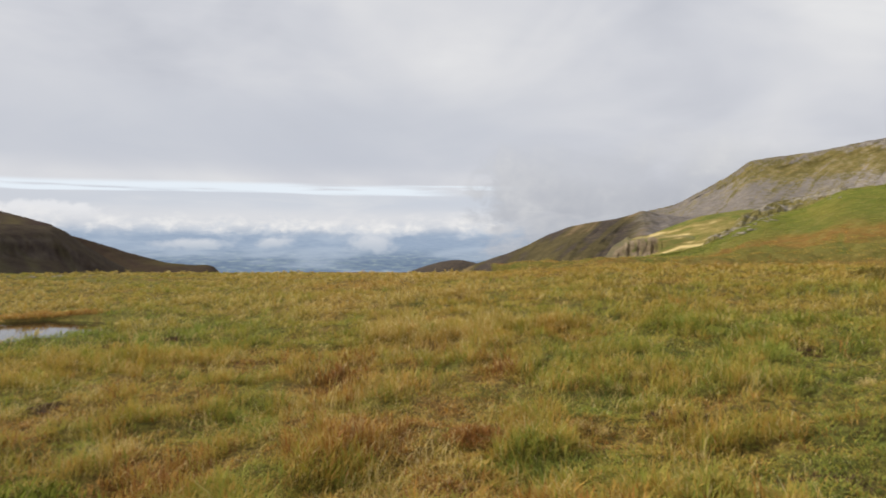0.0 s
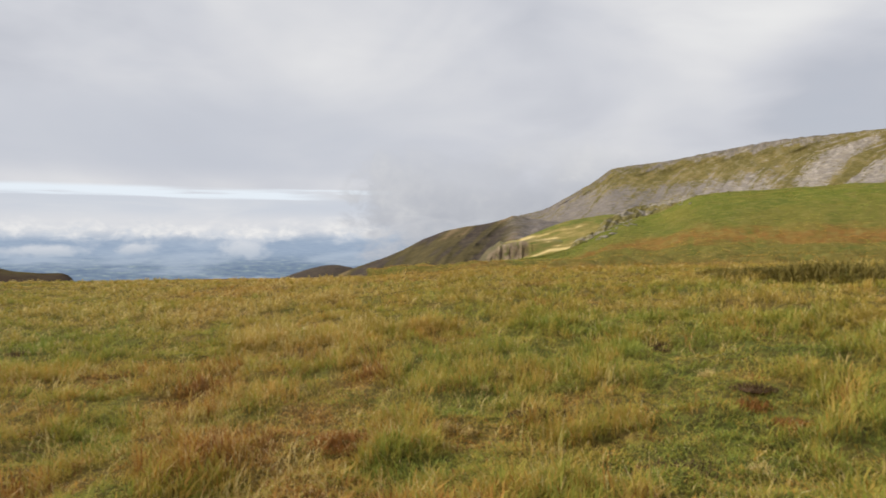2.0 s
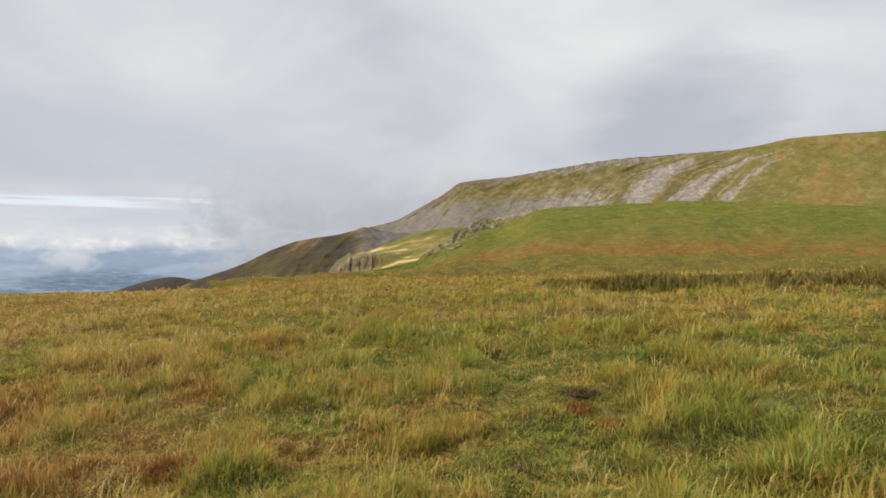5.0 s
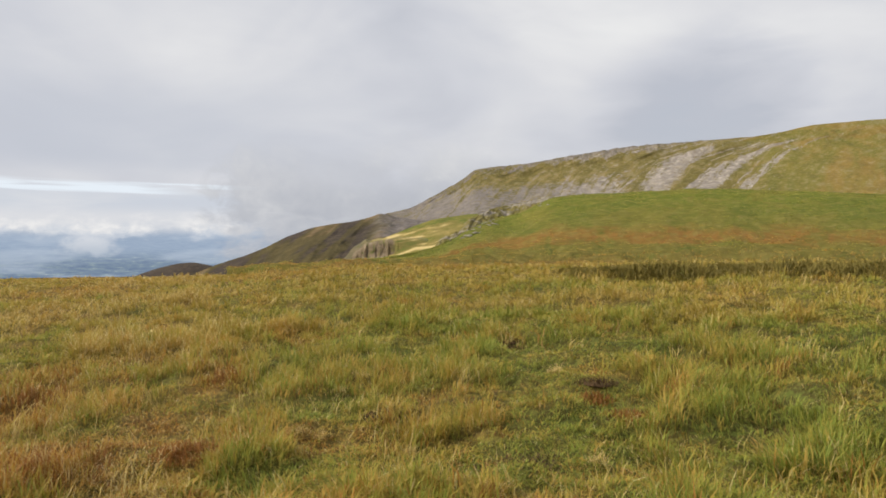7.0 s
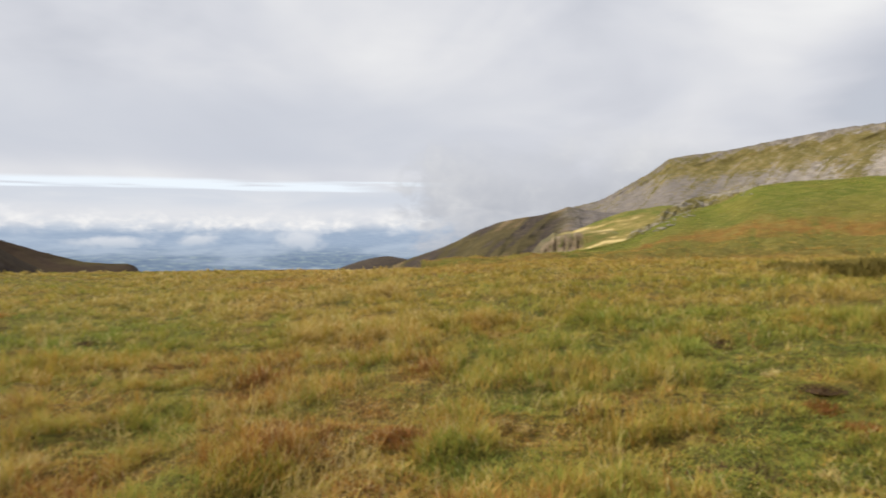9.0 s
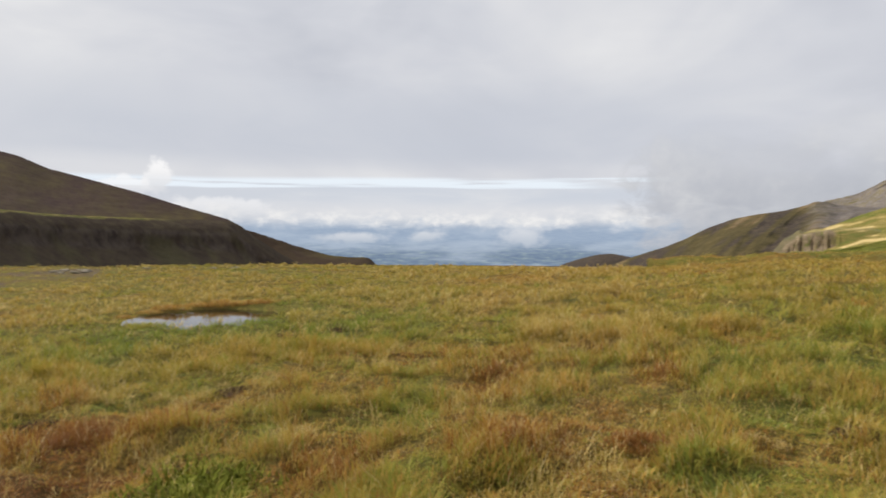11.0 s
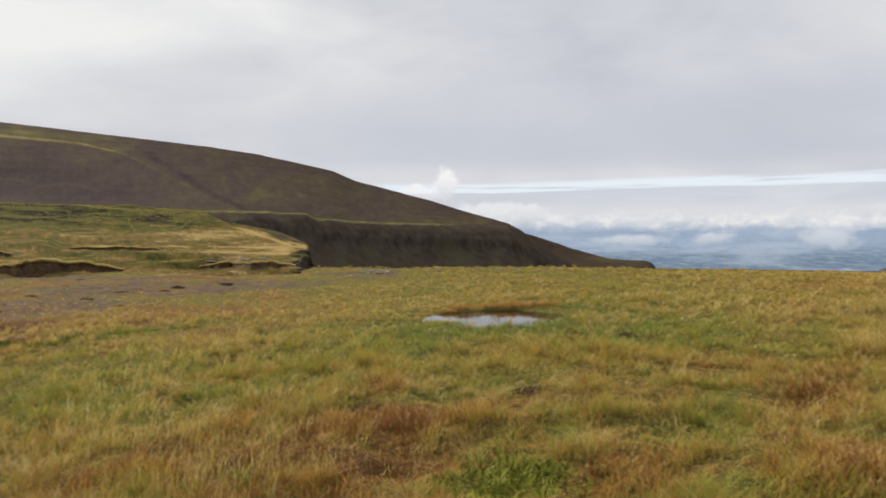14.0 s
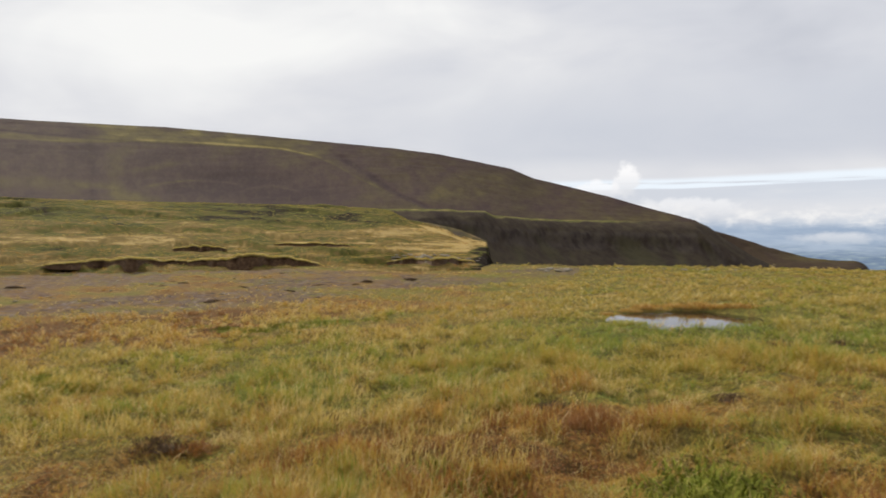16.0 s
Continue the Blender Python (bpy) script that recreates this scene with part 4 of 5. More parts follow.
def shelf_tone(a, e):
    """0 near black, 0.25 green, 0.5 olive, 1 bleached straw, in thin level bands."""
    t = 0.46 + 0.70 * (fbm(a * 0.17, e * 1.5, 101, 4, 0.55) - 0.5) + 0.85 * (fbm(a * 0.55, e * 6.0, 102, 4, 0.6) - 0.5) + 0.6 * (fbm(a * 0.8, e * 14.0, 109, 3, 0.6) - 0.5)
    t = t + 0.13 * step(-58, -51, a) * step(2.0, 1.0, e) + 0.06 * step(-68, -74, a) * step(1.7, 0.9, e) - 0.10 * step(1.0, 1.9, e) + 0.10 * step(1.6, 0.6, e)
    t = t - 0.34 * bell(e, 1.72 + 0.05 * np.sin(a), 0.09) * step(-72.5, -71, a) * step(-62, -65, a) - 0.16 * bell(e, 2.3 + 0.04 * np.sin(a * 1.3), 0.07) * step(-60, -63, a)
    t = t + 0.42 * bell(e, -0.12 - 0.012 * (a + 62), 0.05) * step(-63, -61.5, a) * step(-47, -49, a) - 0.34 * bell(e, -0.25 - 0.012 * (a + 62), 0.05) * step(-62.5, -61, a) * step(-55.5, -57, a)
    t = t + 0.40 * bell(e, -0.62 - 0.03 * (a + 54), 0.06) * step(-56, -53, a) + 0.30 * bell(e, 0.35 - 0.10 * (a + 54), 0.05) * step(-53, -51, a)
    # last term paints the shade under the end lip as near-black turf
    return t + 0.34 * bell(e - terr_el(a), -0.10, 0.10) * step(-53, -51.5, a) - 0.22 * bell(e, -1.5, 0.35) * step(-59, -57, a) * step(-50, -53, a) - 0.9 * step(-46.9 + 0.5 * np.sin(e * 9), -46.1 + 0.4 * np.sin(e * 9), a) * step(-0.36, -0.55, e)


terrace = landform("terrace", -98, -42.2, [(const(62), foot_el), (tbet(0.06), tmix(0.03)), (tbet(0.25), tmix(0.28)), (tbet(0.6), tmix(0.66)), (tbet(0.88), tmix(0.93)), (tbet(1.0), terr_el)], SHELF, 640, 150, 0.0007, 35, crumple=benches, tone=shelf_tone)
# a lit tongue of turf that runs down into the gorge behind the terrace
tongue_el = curve([(-54, 1.2), (-52, 1.75), (-49.65, 1.36), (-47.36, 0.86), (-46.3, 0.42), (-45.6, 0.10), (-45.3, -0.06), (-45.15, -0.45), (-45.05, -1.2), (-44.9, -2.4), (-44, -3.4)], 0.05)
tongue_r = curve([(-54, 205), (-49, 180), (-44, 135)])
# the crest's light and the shade below it are put into the tone
tongue = landform("gorge_tongue", -54, -44, [(scaled(tongue_r, 0.93), lambda a: tongue_el(a) - 2.2), (scaled(tongue_r, 0.97), lambda a: tongue_el(a) - 0.7), (tongue_r, tongue_el)], FELL, 160, 36, 0.0007, 49, back=0.9, tone=lambda a, e: 0.36 + 0.7 * (fbm(a * 0.9 + e * 1.2, e * 3.0, 103, 4) - 0.5) - 0.5 * step(-0.05, -0.4, e) + 0.22 * bell(e - tongue_el(a), -0.06, 0.06))
tagged(tongue, "brown turf tongue running down into the gorge head", "hillside", kind="structure")
tagged(terrace, "grassy terrace in green and gold with broken rocky steps", "hillside", kind="structure")

# the lit fell on the other side
knoll_el = curve([(0, -2.4), (2.77, -1.25), (5.04, -0.50), (6.73, 0.18), (8.45, 1.10), (10.2, 1.72), (11.97, 2.09), (13.76, 2.37), (15.11, 2.69), (15.7, 2.95), (16.2, 2.9), (17.0, 2.72), (18.3, 2.55), (20, 2.45), (23, 2.4), (26, 2.2)], 0.15)
knoll = landform("lower_fell", 0, 26, [(const(400), const(-5)), (const(450), lambda a: knoll_el(a) - 2.6), (const(520), lambda a: knoll_el(a) - 0.9), (const(570), knoll_el)], FELL, 260, 70, 0.0008, 36, crumple=lambda a, s, r, e: ((fbm((a - 5 * s) * 0.9, s * 1.5, 63, 3) - 0.5) * 22 * step(1.0, 0.75, s), 0 * r), tone=lambda a, e: 0.44 + 1.7 * (fbm((a - 1.15 * e) * 0.75, e * 0.3, 64, 4, 0.55) - 0.5) - 0.10 * step(1.5, 2.2, e) - 0.30 * step(6.5, 3.0, a))
tagged(knoll, "olive and brown fell side with gullies", "hill", kind="structure")
scree_el = curve([(12, 1.2), (16.25, 2.95), (18.3, 3.47), (20.14, 4.43), (21.75, 5.34), (22.9, 6.11), (23.36, 6.47), (24.28, 6.65), (27.49, 6.93), (30.21, 7.38), (32.46, 7.72), (34.67, 8.01), (36.85, 8.19), (38.98, 8.27), (41.48, 8.36), (44.69, 8.42),
                  (46.63, 8.68), (48.52, 8.99), (49.98, 9.03), (52.1, 9.02), (54.4, 8.95), (64, 8.6), (80, 7.5)], 0.15)
smix = lambda k: (lambda a: 0.6 + (scree_el(a) - 0.6) * k)


def ledge(a, s, r, e):
    """A broken limestone edge along the crest and runnels down the slope."""
    band = step(0.86, 0.93, s) * step(44, 38, a)
    run = (fbm((a - 9 * s) * 0.9, s * 1.2, 61, 3) - 0.5) * step(1.0, 0.8, s)
    return band * (fbm(a * 3, s * 2, 62, 3) - 0.5) * 3 + run * 4, step(0.94, 1.0, s) * (fbm(a * 3.0, s * 3, 66, 3, 0.5) - 0.5) * 1.3 * (0.25 + 0.75 * step(46, 40, a))


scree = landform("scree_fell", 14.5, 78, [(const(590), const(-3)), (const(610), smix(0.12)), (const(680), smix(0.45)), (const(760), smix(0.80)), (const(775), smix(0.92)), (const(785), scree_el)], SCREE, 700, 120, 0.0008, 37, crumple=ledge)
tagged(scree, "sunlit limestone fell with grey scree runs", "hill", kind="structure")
bench_el = curve([(13, -2), (13.5, -0.7), (13.8, 0.18), (14.7, 0.60), (16.01, 0.95), (17.84, 1.69), (20.13, 2.51), (22.89, 2.96), (24.26, 3.0), (30, 2.6)], 0.2)
sweep_hi = curve([(13, 0.1), (16, 0.92), (17.6, 1.30), (18.97, 1.62), (21.25, 2.08), (24, 2.4)], 0.2)
sweep_lo = curve([(15, -1.0), (17.1, -0.42), (18.7, 0.16), (20.1, 0.28), (21.7, 0.86), (24, 1.5)], 0.2)


def bank_tone(a, e):
    """Bleached grass in long sweeps on a green bank."""
    t = 0.50 + 0.6 * (fbm(a * 0.8 - e * 1.4, e * 2.6, 104, 4, 0.55) - 0.5)
    t = t + 0.40 * bell(e, sweep_hi(a) + 0.05 * np.sin(a * 3), 0.11) * step(15.6, 16.4, a) * step(22.5, 21, a) + 0.50 * bell(e, sweep_lo(a), 0.10) * step(16.8, 17.6, a)
    t = t + 0.36 * bell(e, sweep_hi(a) - 0.32 - 0.10 * (a - 17), 0.09) * step(16.2, 17, a) * step(20, 19, a) + 0.28 * bell(e, sweep_lo(a) + 0.30, 0.06) * step(18, 19, a)
    t = t + 0.30 * bell(e, sweep_hi(a) - 0.62 - 0.05 * (a - 17), 0.05) * step(16.6, 17.4, a) * step(19.5, 18.4, a) + 0.24 * (fbm(a * 2.4 - e * 3.0, e * 7.0, 108, 3) - 0.5)
    return t - 0.16 * step(0.12, 0.4, e - sweep_hi(a))


bench = landform("gill_bank", 13, 30, [(const(200), const(-4)), (const(230), lambda a: bench_el(a) - 2.6), (const(290), lambda a: bench_el(a) - 1.0), (const(330), bench_el)], BANK, 260, 80, 0.0008, 38, tone=bank_tone)
tagged(bench, "pale grassy bank above the gill", "hillside", kind="structure")
cliff_el = curve([(12.4, -2.2), (13.0, -1.3), (13.4, -0.55), (13.7, -0.05), (14.1, 0.22), (14.5, 0.60), (14.7, 0.72), (15.08, 0.72), (15.6, 0.86), (16.0, 0.92), (16.6, 1.02), (17.2, 1.05), (18.0, 1.08), (19.2, 1.0), (20.5, 0.7), (22, 0.1), (23, -0.6)], 0.06)


def clefts(a, s, r, e):
    """Upright ribs, and two deep clefts between them."""
    band = step(0.26, 0.40, s) * step(0.92, 0.74, s) * step(17.6, 16.8, a) * step(12.9, 13.5, a)
    rib = fbm(a * 2.6 + 0.5 * s, s * 5.0, 46, 4, 0.6) - 0.5
    cut = 0.7 * bell(a, 14.80 + 0.06 * np.sin(s * 9), 0.10) + 0.8 * bell(a, 16.45 + 0.15 * s, 0.09) * step(0.75, 0.5, s) + 0.35 * bell(a, 15.6 - 0.2 * s, 0.07) + 0.4 * bell(a, 13.95 + 0.1 * s, 0.06)
    return band * (1.5 * cut * step(0.72, 0.58, s) + 1.8 * rib) - 6 * step(16.8, 18.2, a) * step(0.7, 0.3, s), step(0.8, 0.9, s) * (fbm(a * 2.2, s * 2, 47, 3) - 0.5) * 2.0


crag = landform("crag_face", 12.4, 23, [(const(236), const(-3.2)), (const(250), lambda a: np.minimum(cliff_el(a) - 0.9, -0.75)), (const(262), lambda a: np.maximum(cliff_el(a) - 1.3, -1.1) * 0.5 + np.minimum(cliff_el(a) - 0.9, -0.62) * 0.5), (const(266), lambda a: cliff_el(a) - 0.14), (const(277), cliff_el)], CRAG, 460, 72, 0.0004, 45, crumple=clefts, back=-0.02, tone=bank_tone)
tagged(crag, "short cliff of sunlit rock with dark upright clefts", "cliff", kind="structure")
mead_el = curve([(3, -2.2), (8.46, -1.5), (11.08, -1.24), (13.75, -0.92), (15.56, -0.68), (18.29, -0.28), (20.12, 0.12), (21.3, 0.62), (22.6, 1.42), (24.4, 2.36), (25.8, 2.72), (27.2, 3.05), (28.6, 3.75), (29.6, 4.2), (30.4, 4.33), (31.99, 4.46), (34.64, 4.5), (37.25, 4.57),
                 (40.62, 4.65), (43.06, 4.57), (45.43, 4.4), (48.46, 4.28), (54.32, 3.79), (80, 2.0)], 0.2)
mmix = lambda k: (lambda a: -1.15 + (mead_el(a) + 1.15) * k)
mead_r = curve([(3, 70), (15, 90), (20, 120), (26, 170), (80, 190)])
mbet = lambda k: (lambda a: 46 + (mead_r(a) - 46) * k)
meadow = landform("meadow_slope", 4, 78, [(const(36), const(-2.4)), (mbet(0.0), lambda a: np.minimum(mmix(0.02)(a), mead_el(a) - 0.15)), (mbet(0.3), lambda a: mmix(0.35)(a)), (mbet(0.7), mmix(0.74)), (mbet(0.9), mmix(0.95)), (mbet(1.0), mead_el)], MEADOW, 600, 110, 0.0006, 39, crumple=lambda a, s, r, e: (0 * r, (fbm(a * 0.6, s * 26, 65, 3) - 0.5) * 0.9 * step(1.0, 0.9, s) * step(0.1, 0.25, s)))
crest_el = curve([(19.8, -0.6), (20.5, 0.75), (21.0, 1.08), (22.15, 1.50), (22.6, 2.08), (23.06, 2.58), (23.95, 2.93), (24.85, 3.36), (26.6, 3.72), (28.6, 4.12), (29.3, 4.36), (30.3, 4.28), (31.5, 3.6)], 0.1)


def knobs(a, s, r, e):
    """Broken rock steps and hollows."""
    lump = fbm(a * 3.0, s * 7.0, 105, 4, 0.6) - 0.5
    return 3 * lump * step(0.15, 0.3, s), 0.8 * (fbm(a * 4.0, s * 5.0, 106, 4, 0.6) - 0.5) * step(0.2, 0.4, s)


outcrop = landform("rocky_outcrop", 19.8, 31.5, [(shift(mead_r, 6), lambda a: mead_el(a) - 1.2), (shift(mead_r, 14), lambda a: np.minimum(mead_el(a) - 0.2, crest_el(a) - 0.25)), (shift(mead_r, 22), lambda a: crest_el(a) - 0.22), (shift(mead_r, 28), crest_el)], OUTCROP, 300, 70, 0.0006, 50, crumple=knobs)
tagged(outcrop, "grey broken limestone outcrop with turf between", "outcrop", kind="structure")
tagged(meadow, "bright green meadow slope with russet bands", "hillside", kind="structure")
# ------------------------------------------------------------------ rock and peat


def part(name, bm, mat, parent=None, label=""):
    me = bpy.data.meshes.new(name)
    bm.to_mesh(me)
    bm.free()
    for p in me.polygons:
        p.use_smooth = True
    me.materials.append(mat)
    ob = new(name, me)
    if parent is not None:
        ob.parent = parent
    if label:
        ob["label"] = label
    return ob


def polar(a, e, r):
    return Vector((r * math.sin(radians(a)), r * math.cos(radians(a)), EYE + r * math.tan(radians(e))))


def boulder_mesh(seed):
    rnd = random.Random(seed)
    bm = bmesh.new()
    bmesh.ops.create_icosphere(bm, subdivisions=2, radius=0.5)
    for v in bm.verts:
        d = v.co.normalized()
        k = 1 + 0.35 * (noise.noise(d * 1.3 + Vector((seed * 3.1, 0, 0)))) + 0.12 * noise.noise(d * 3.5 + Vector((0, seed * 1.7, 0)))
        v.co = Vector((d.x * k * 0.62, d.y * k * 0.5, max(-0.12, d.z * k * 0.36)))
    return bm


BOULDERS = []
for seed in range(5):
    ob = part("boulder", boulder_mesh(seed), ROCK)
    for p in ob.data.polygons:
        p.use_smooth = False
    BOULDERS.append(ob)
used = set()
rnd = random.Random(11)


def boulder(a, r, z, size, label, group):
    k = rnd.randrange(5)
    m = Matrix.LocRotScale((r * math.sin(radians(a)), r * math.cos(radians(a)), z), Euler((rnd.uniform(-0.15, 0.15), rnd.uniform(-0.15, 0.15), rnd.uniform(0, 6.28))), (size * rnd.uniform(0.8, 1.5), size, size * rnd.uniform(0.6, 1.0)))
    if k in used:
        ob = copy_thing(BOULDERS[k], m)
    else:
        ob = BOULDERS[k]
        ob.matrix_basis = m
        used.add(k)
    return tagged(ob, label, "boulder", group)


# stones are placed to fit the view, where sight lines meet the finished ground
bpy.context.view_layer.update()
GRAPH = bpy.context.evaluated_depsgraph_get()


def sight_hit(a, e, near=6.0):
    """Bearing, distance and height of the first surface along a sight line from the eye."""
    eye = Vector((0, 0, EYE))
    way = (polar(a, e, 100.0) - eye).normalized()
    hit, place, _, _, ob, _ = scene.ray_cast(GRAPH, eye + way * near, way)
    return (math.degrees(math.atan2(place.x, place.y)), math.hypot(place.x, place.y), place.z) if hit else None


def strew(count, a0, a1, e0, e1, s0, s1, label, group):
    for _ in range(count):
        a = rnd.uniform(a0, a1)
        at = sight_hit(a, rnd.uniform(e0, e1) if callable(e0) is False else e0(a))
        if at and at[1] < 300:
            boulder(at[0], at[1], at[2] + 0.06, rnd.uniform(s0, s1) * max(1.0, at[1] / 60), label, group)


strew(40, -53.2, -48.4, -1.85, -1.15, 0.30, 0.62, "pale limestone block bedded in the terrace turf", "limestone blocks on the terrace")
strew(18, -48.6, -46.0, -1.85, -1.4, 0.22, 0.45, "grey limestone block at the gorge lip", "limestone blocks at the gorge lip")
strew(9, -41.2, -39.0, -2.45, -2.25, 0.5, 0.9, "flat grey stone at the brow of the moor", "flat stones at the brow")
strew(8, -36.0, -24.0, -2.25, -2.15, 0.35, 0.6, "small pale stone at the brow of the moor", "small stones at the brow")
strew(30, -82.0, -62.0, -5.0, -2.6, 0.16, 0.36, "weathered stone on bare wet ground", "stones on the bare ground")
for a, e in ((21.9, 1.15), (22.3, 1.35), (22.7, 1.5), (23.0, 1.75), (23.4, 1.95), (23.8, 2.15), (24.2, 2.4), (24.8, 2.7), (25.4, 2.95), (26.0, 3.2), (26.6, 3.45), (27.2, 3.65), (27.9, 3.85), (28.4, 3.95), (29.0, 4.05), (24.6, 2.35), (25.2, 2.5), (23.9, 1.8)):
    for _ in range(4):
        at = sight_hit(a + rnd.uniform(-0.5, 0.5), e - rnd.uniform(-0.02, 0.42))
        if at and at[1] < 300:
            boulder(at[0], at[1], at[2], rnd.uniform(0.5, 1.2), "grey outcrop stone on the meadow edge", "outcrop stones on the meadow edge")


rng = np.random.default_rng(7)


def blade_mesh(name, bx, by, bz, h, wd, bend, dry, st, turn=None):
    """Bent lens-shaped blades, joined into one mesh."""
    k = len(bx)
    turn = rng.uniform(0, math.tau, k) if turn is None else turn
    dx, dy = np.cos(turn), np.sin(turn)
    reach = h * bend
    up = h * np.sqrt(np.clip(1 - 0.45 * bend, 0.15, 1))
    pts = np.zeros((k, 4, 3))
    pts[:, 0] = np.stack([bx, by, bz], 1)
    for j, half in ((1, -0.5), (2, 0.5)):
        pts[:, j] = np.stack([bx + dx * reach * 0.28 - dy * wd * half, by + dy * reach * 0.28 + dx * wd * half, bz + up * 0.62], 1)
    pts[:, 3] = np.stack([bx + dx * reach, by + dy * reach, bz + up * (1.0 - 0.12 * bend)], 1)
    base = np.arange(k)[:, None] * 4
    tris = np.concatenate([base + [0, 2, 1], base + [1, 2, 3]], 1).reshape(-1, 3)
    me = bpy.data.meshes.new(name)
    fill(me, pts.reshape(-1, 3), tris)
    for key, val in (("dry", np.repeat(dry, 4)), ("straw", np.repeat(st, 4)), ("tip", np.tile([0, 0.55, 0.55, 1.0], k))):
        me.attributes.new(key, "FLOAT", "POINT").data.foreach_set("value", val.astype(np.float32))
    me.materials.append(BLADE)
    return me


def peat_bank(a0, a1, e0, e1, high, seed, label):
    """A low bank whose turf overhangs a raw, broken peat face."""
    top = new("peat_bank")
    k = 72
    f = np.linspace(0, 1, k + 1)
    az_, el_ = a0 + (a1 - a0) * f, e0 + (e1 - e0) * f + 0.10 * (fbm(f * 3.0, f * 0 + seed, 58, 2) - 0.5)
    dist = []
    for a, e in zip(az_, el_):
        at = sight_hit(a, e, 60.0)
        dist.append(at[1] if at else 90.0)
    dist = np.clip(np.array(dist), np.median(dist) - 5, np.median(dist) + 5)
    dist = np.convolve(np.pad(dist, 6, mode="edge"), np.ones(13) / 13, "valid") - 1.2 + 1.5 * (fbm(f * 22, f * 0 + seed, 57, 3) - 0.5)
    tall = high * np.sin(np.pi * np.clip(f, 0.01, 0.99)) ** 0.5 * (0.25 + 1.2 * (fbm(f * 8.0, f * 0 + seed, 55, 4, 0.6)))
    face, cap = bmesh.new(), bmesh.new()
    rows_f, rows_c, lip = [], [], []
    for a, e, rr, h in zip(az_, el_, dist, tall):
        base = polar(a, e, rr)
        out = Vector((math.sin(radians(a)), math.cos(radians(a)), 0))
        rows_f.append([face.verts.new(base + out * d + Vector((0, 0, h * z))) for d, z in ((-0.28, -1.3), (-0.2, -0.02), (0.05, 0.4), (0.10, 0.86), (0.6, 0.9))])
        rows_c.append([cap.verts.new(base + out * d + Vector((0, 0, h * z))) for d, z in ((0.12, 0.82), (-0.04, 0.85), (-0.08, 0.91), (0.2, 1.0), (0.9, 1.06), (2.4, 0.95), (5.0, 0.3), (8.0, -0.9))])
        lip.append((base + out * 0.1 + Vector((0, 0, h)), h))
    for bm, rows in ((face, rows_f), (cap, rows_c)):
        for p, q in zip(rows, rows[1:]):
            for j in range(len(p) - 1):
                bm.faces.new((p[j], q[j], q[j + 1], p[j + 1]))
    part("peat_face", face, PEAT, top, "raw dark peat face")
    part("turf_cap", cap, CAP, top, "overhanging straw-coloured turf")
    m = 2600
    pick = rng0.uniform(0, k - 0.001, m)
    i0, w1 = pick.astype(int), pick - pick.astype(int)
    P = np.array([tuple(p) for p, _ in lip])
    P = P[i0] * (1 - w1[:, None]) + P[i0 + 1] * w1[:, None]
    back = rng0.uniform(-0.25, 2.6, m)
    d = P[:, :2] / np.linalg.norm(P[:, :2], axis=1)[:, None]
    hh = np.clip(tall[i0] * 0.5, 0.10, 0.20)
    me = blade_mesh("fringe", P[:, 0] + d[:, 0] * back, P[:, 1] + d[:, 1] * back, P[:, 2] - 0.03 + 0.05 * np.minimum(back, 1), hh * rng0.uniform(0.7, 1.4, m), np.full(m, 0.07), rng0.uniform(0.5, 1.5, m), rng0.normal(0.40, 0.16, m), (rng0.random(m) < 0.2) * 0.8)
    fringe_ = new("grass_fringe", me)
    fringe_.parent = top
    return tagged(top, label, "peat bank", "peat banks at the terrace foot")


rng0 = np.random.default_rng(5)
peat_bank(-78.6, -68.4, -1.86, -1.74, 0.55, 1, "long low peat bank under overhanging turf")
peat_bank(-68.9, -58.9, -1.80, -1.98, 0.80, 2, "broken peat bank with a raw dark face")
peat_bank(-69.9, -66.0, -0.74, -0.72, 0.50, 3, "small dark peat scar in the terrace turf")
peat_bank(-62.4, -56.4, -0.38, -0.42, 0.42, 4, "thin dark peat scar along the terrace")
peat_bank(-53.6, -46.4, -1.80, -1.80, 0.55, 5, "undercut turf edge with loose stones")
# ------------------------------------------------------------------ pool
def pool_mesh():
    cx, cy, a, b, turn = POOLS[0]
    z = float(moor_base(np.array(cx), np.array(cy))) - 0.07
    bm = bmesh.new()
    ring = []
    for i in range(48):
        t = i * math.tau / 48
        u, v = 1.25 * a * math.cos(t), 1.35 * b * math.sin(t)
        ring.append(bm.verts.new((cx + u * math.cos(turn) - v * math.sin(turn), cy + u * math.sin(turn) + v * math.cos(turn), z)))
    bm.faces.new(ring)
    me = bpy.data.meshes.new("pool")
    bm.to_mesh(me)
    me.materials.append(WATER)
    return new("water_pool", me)


tagged(pool_mesh(), "still peaty moorland pool reflecting the sky", "pool", kind="structure")

# ------------------------------------------------------------------ grass


def scatter(k, r0, r1, a0=-87, a1=62):
    r = np.exp(rng.uniform(math.log(r0), math.log(r1), k))
    a = np.radians(rng.uniform(a0, a1, k))
    return r * np.sin(a), r * np.cos(a), r


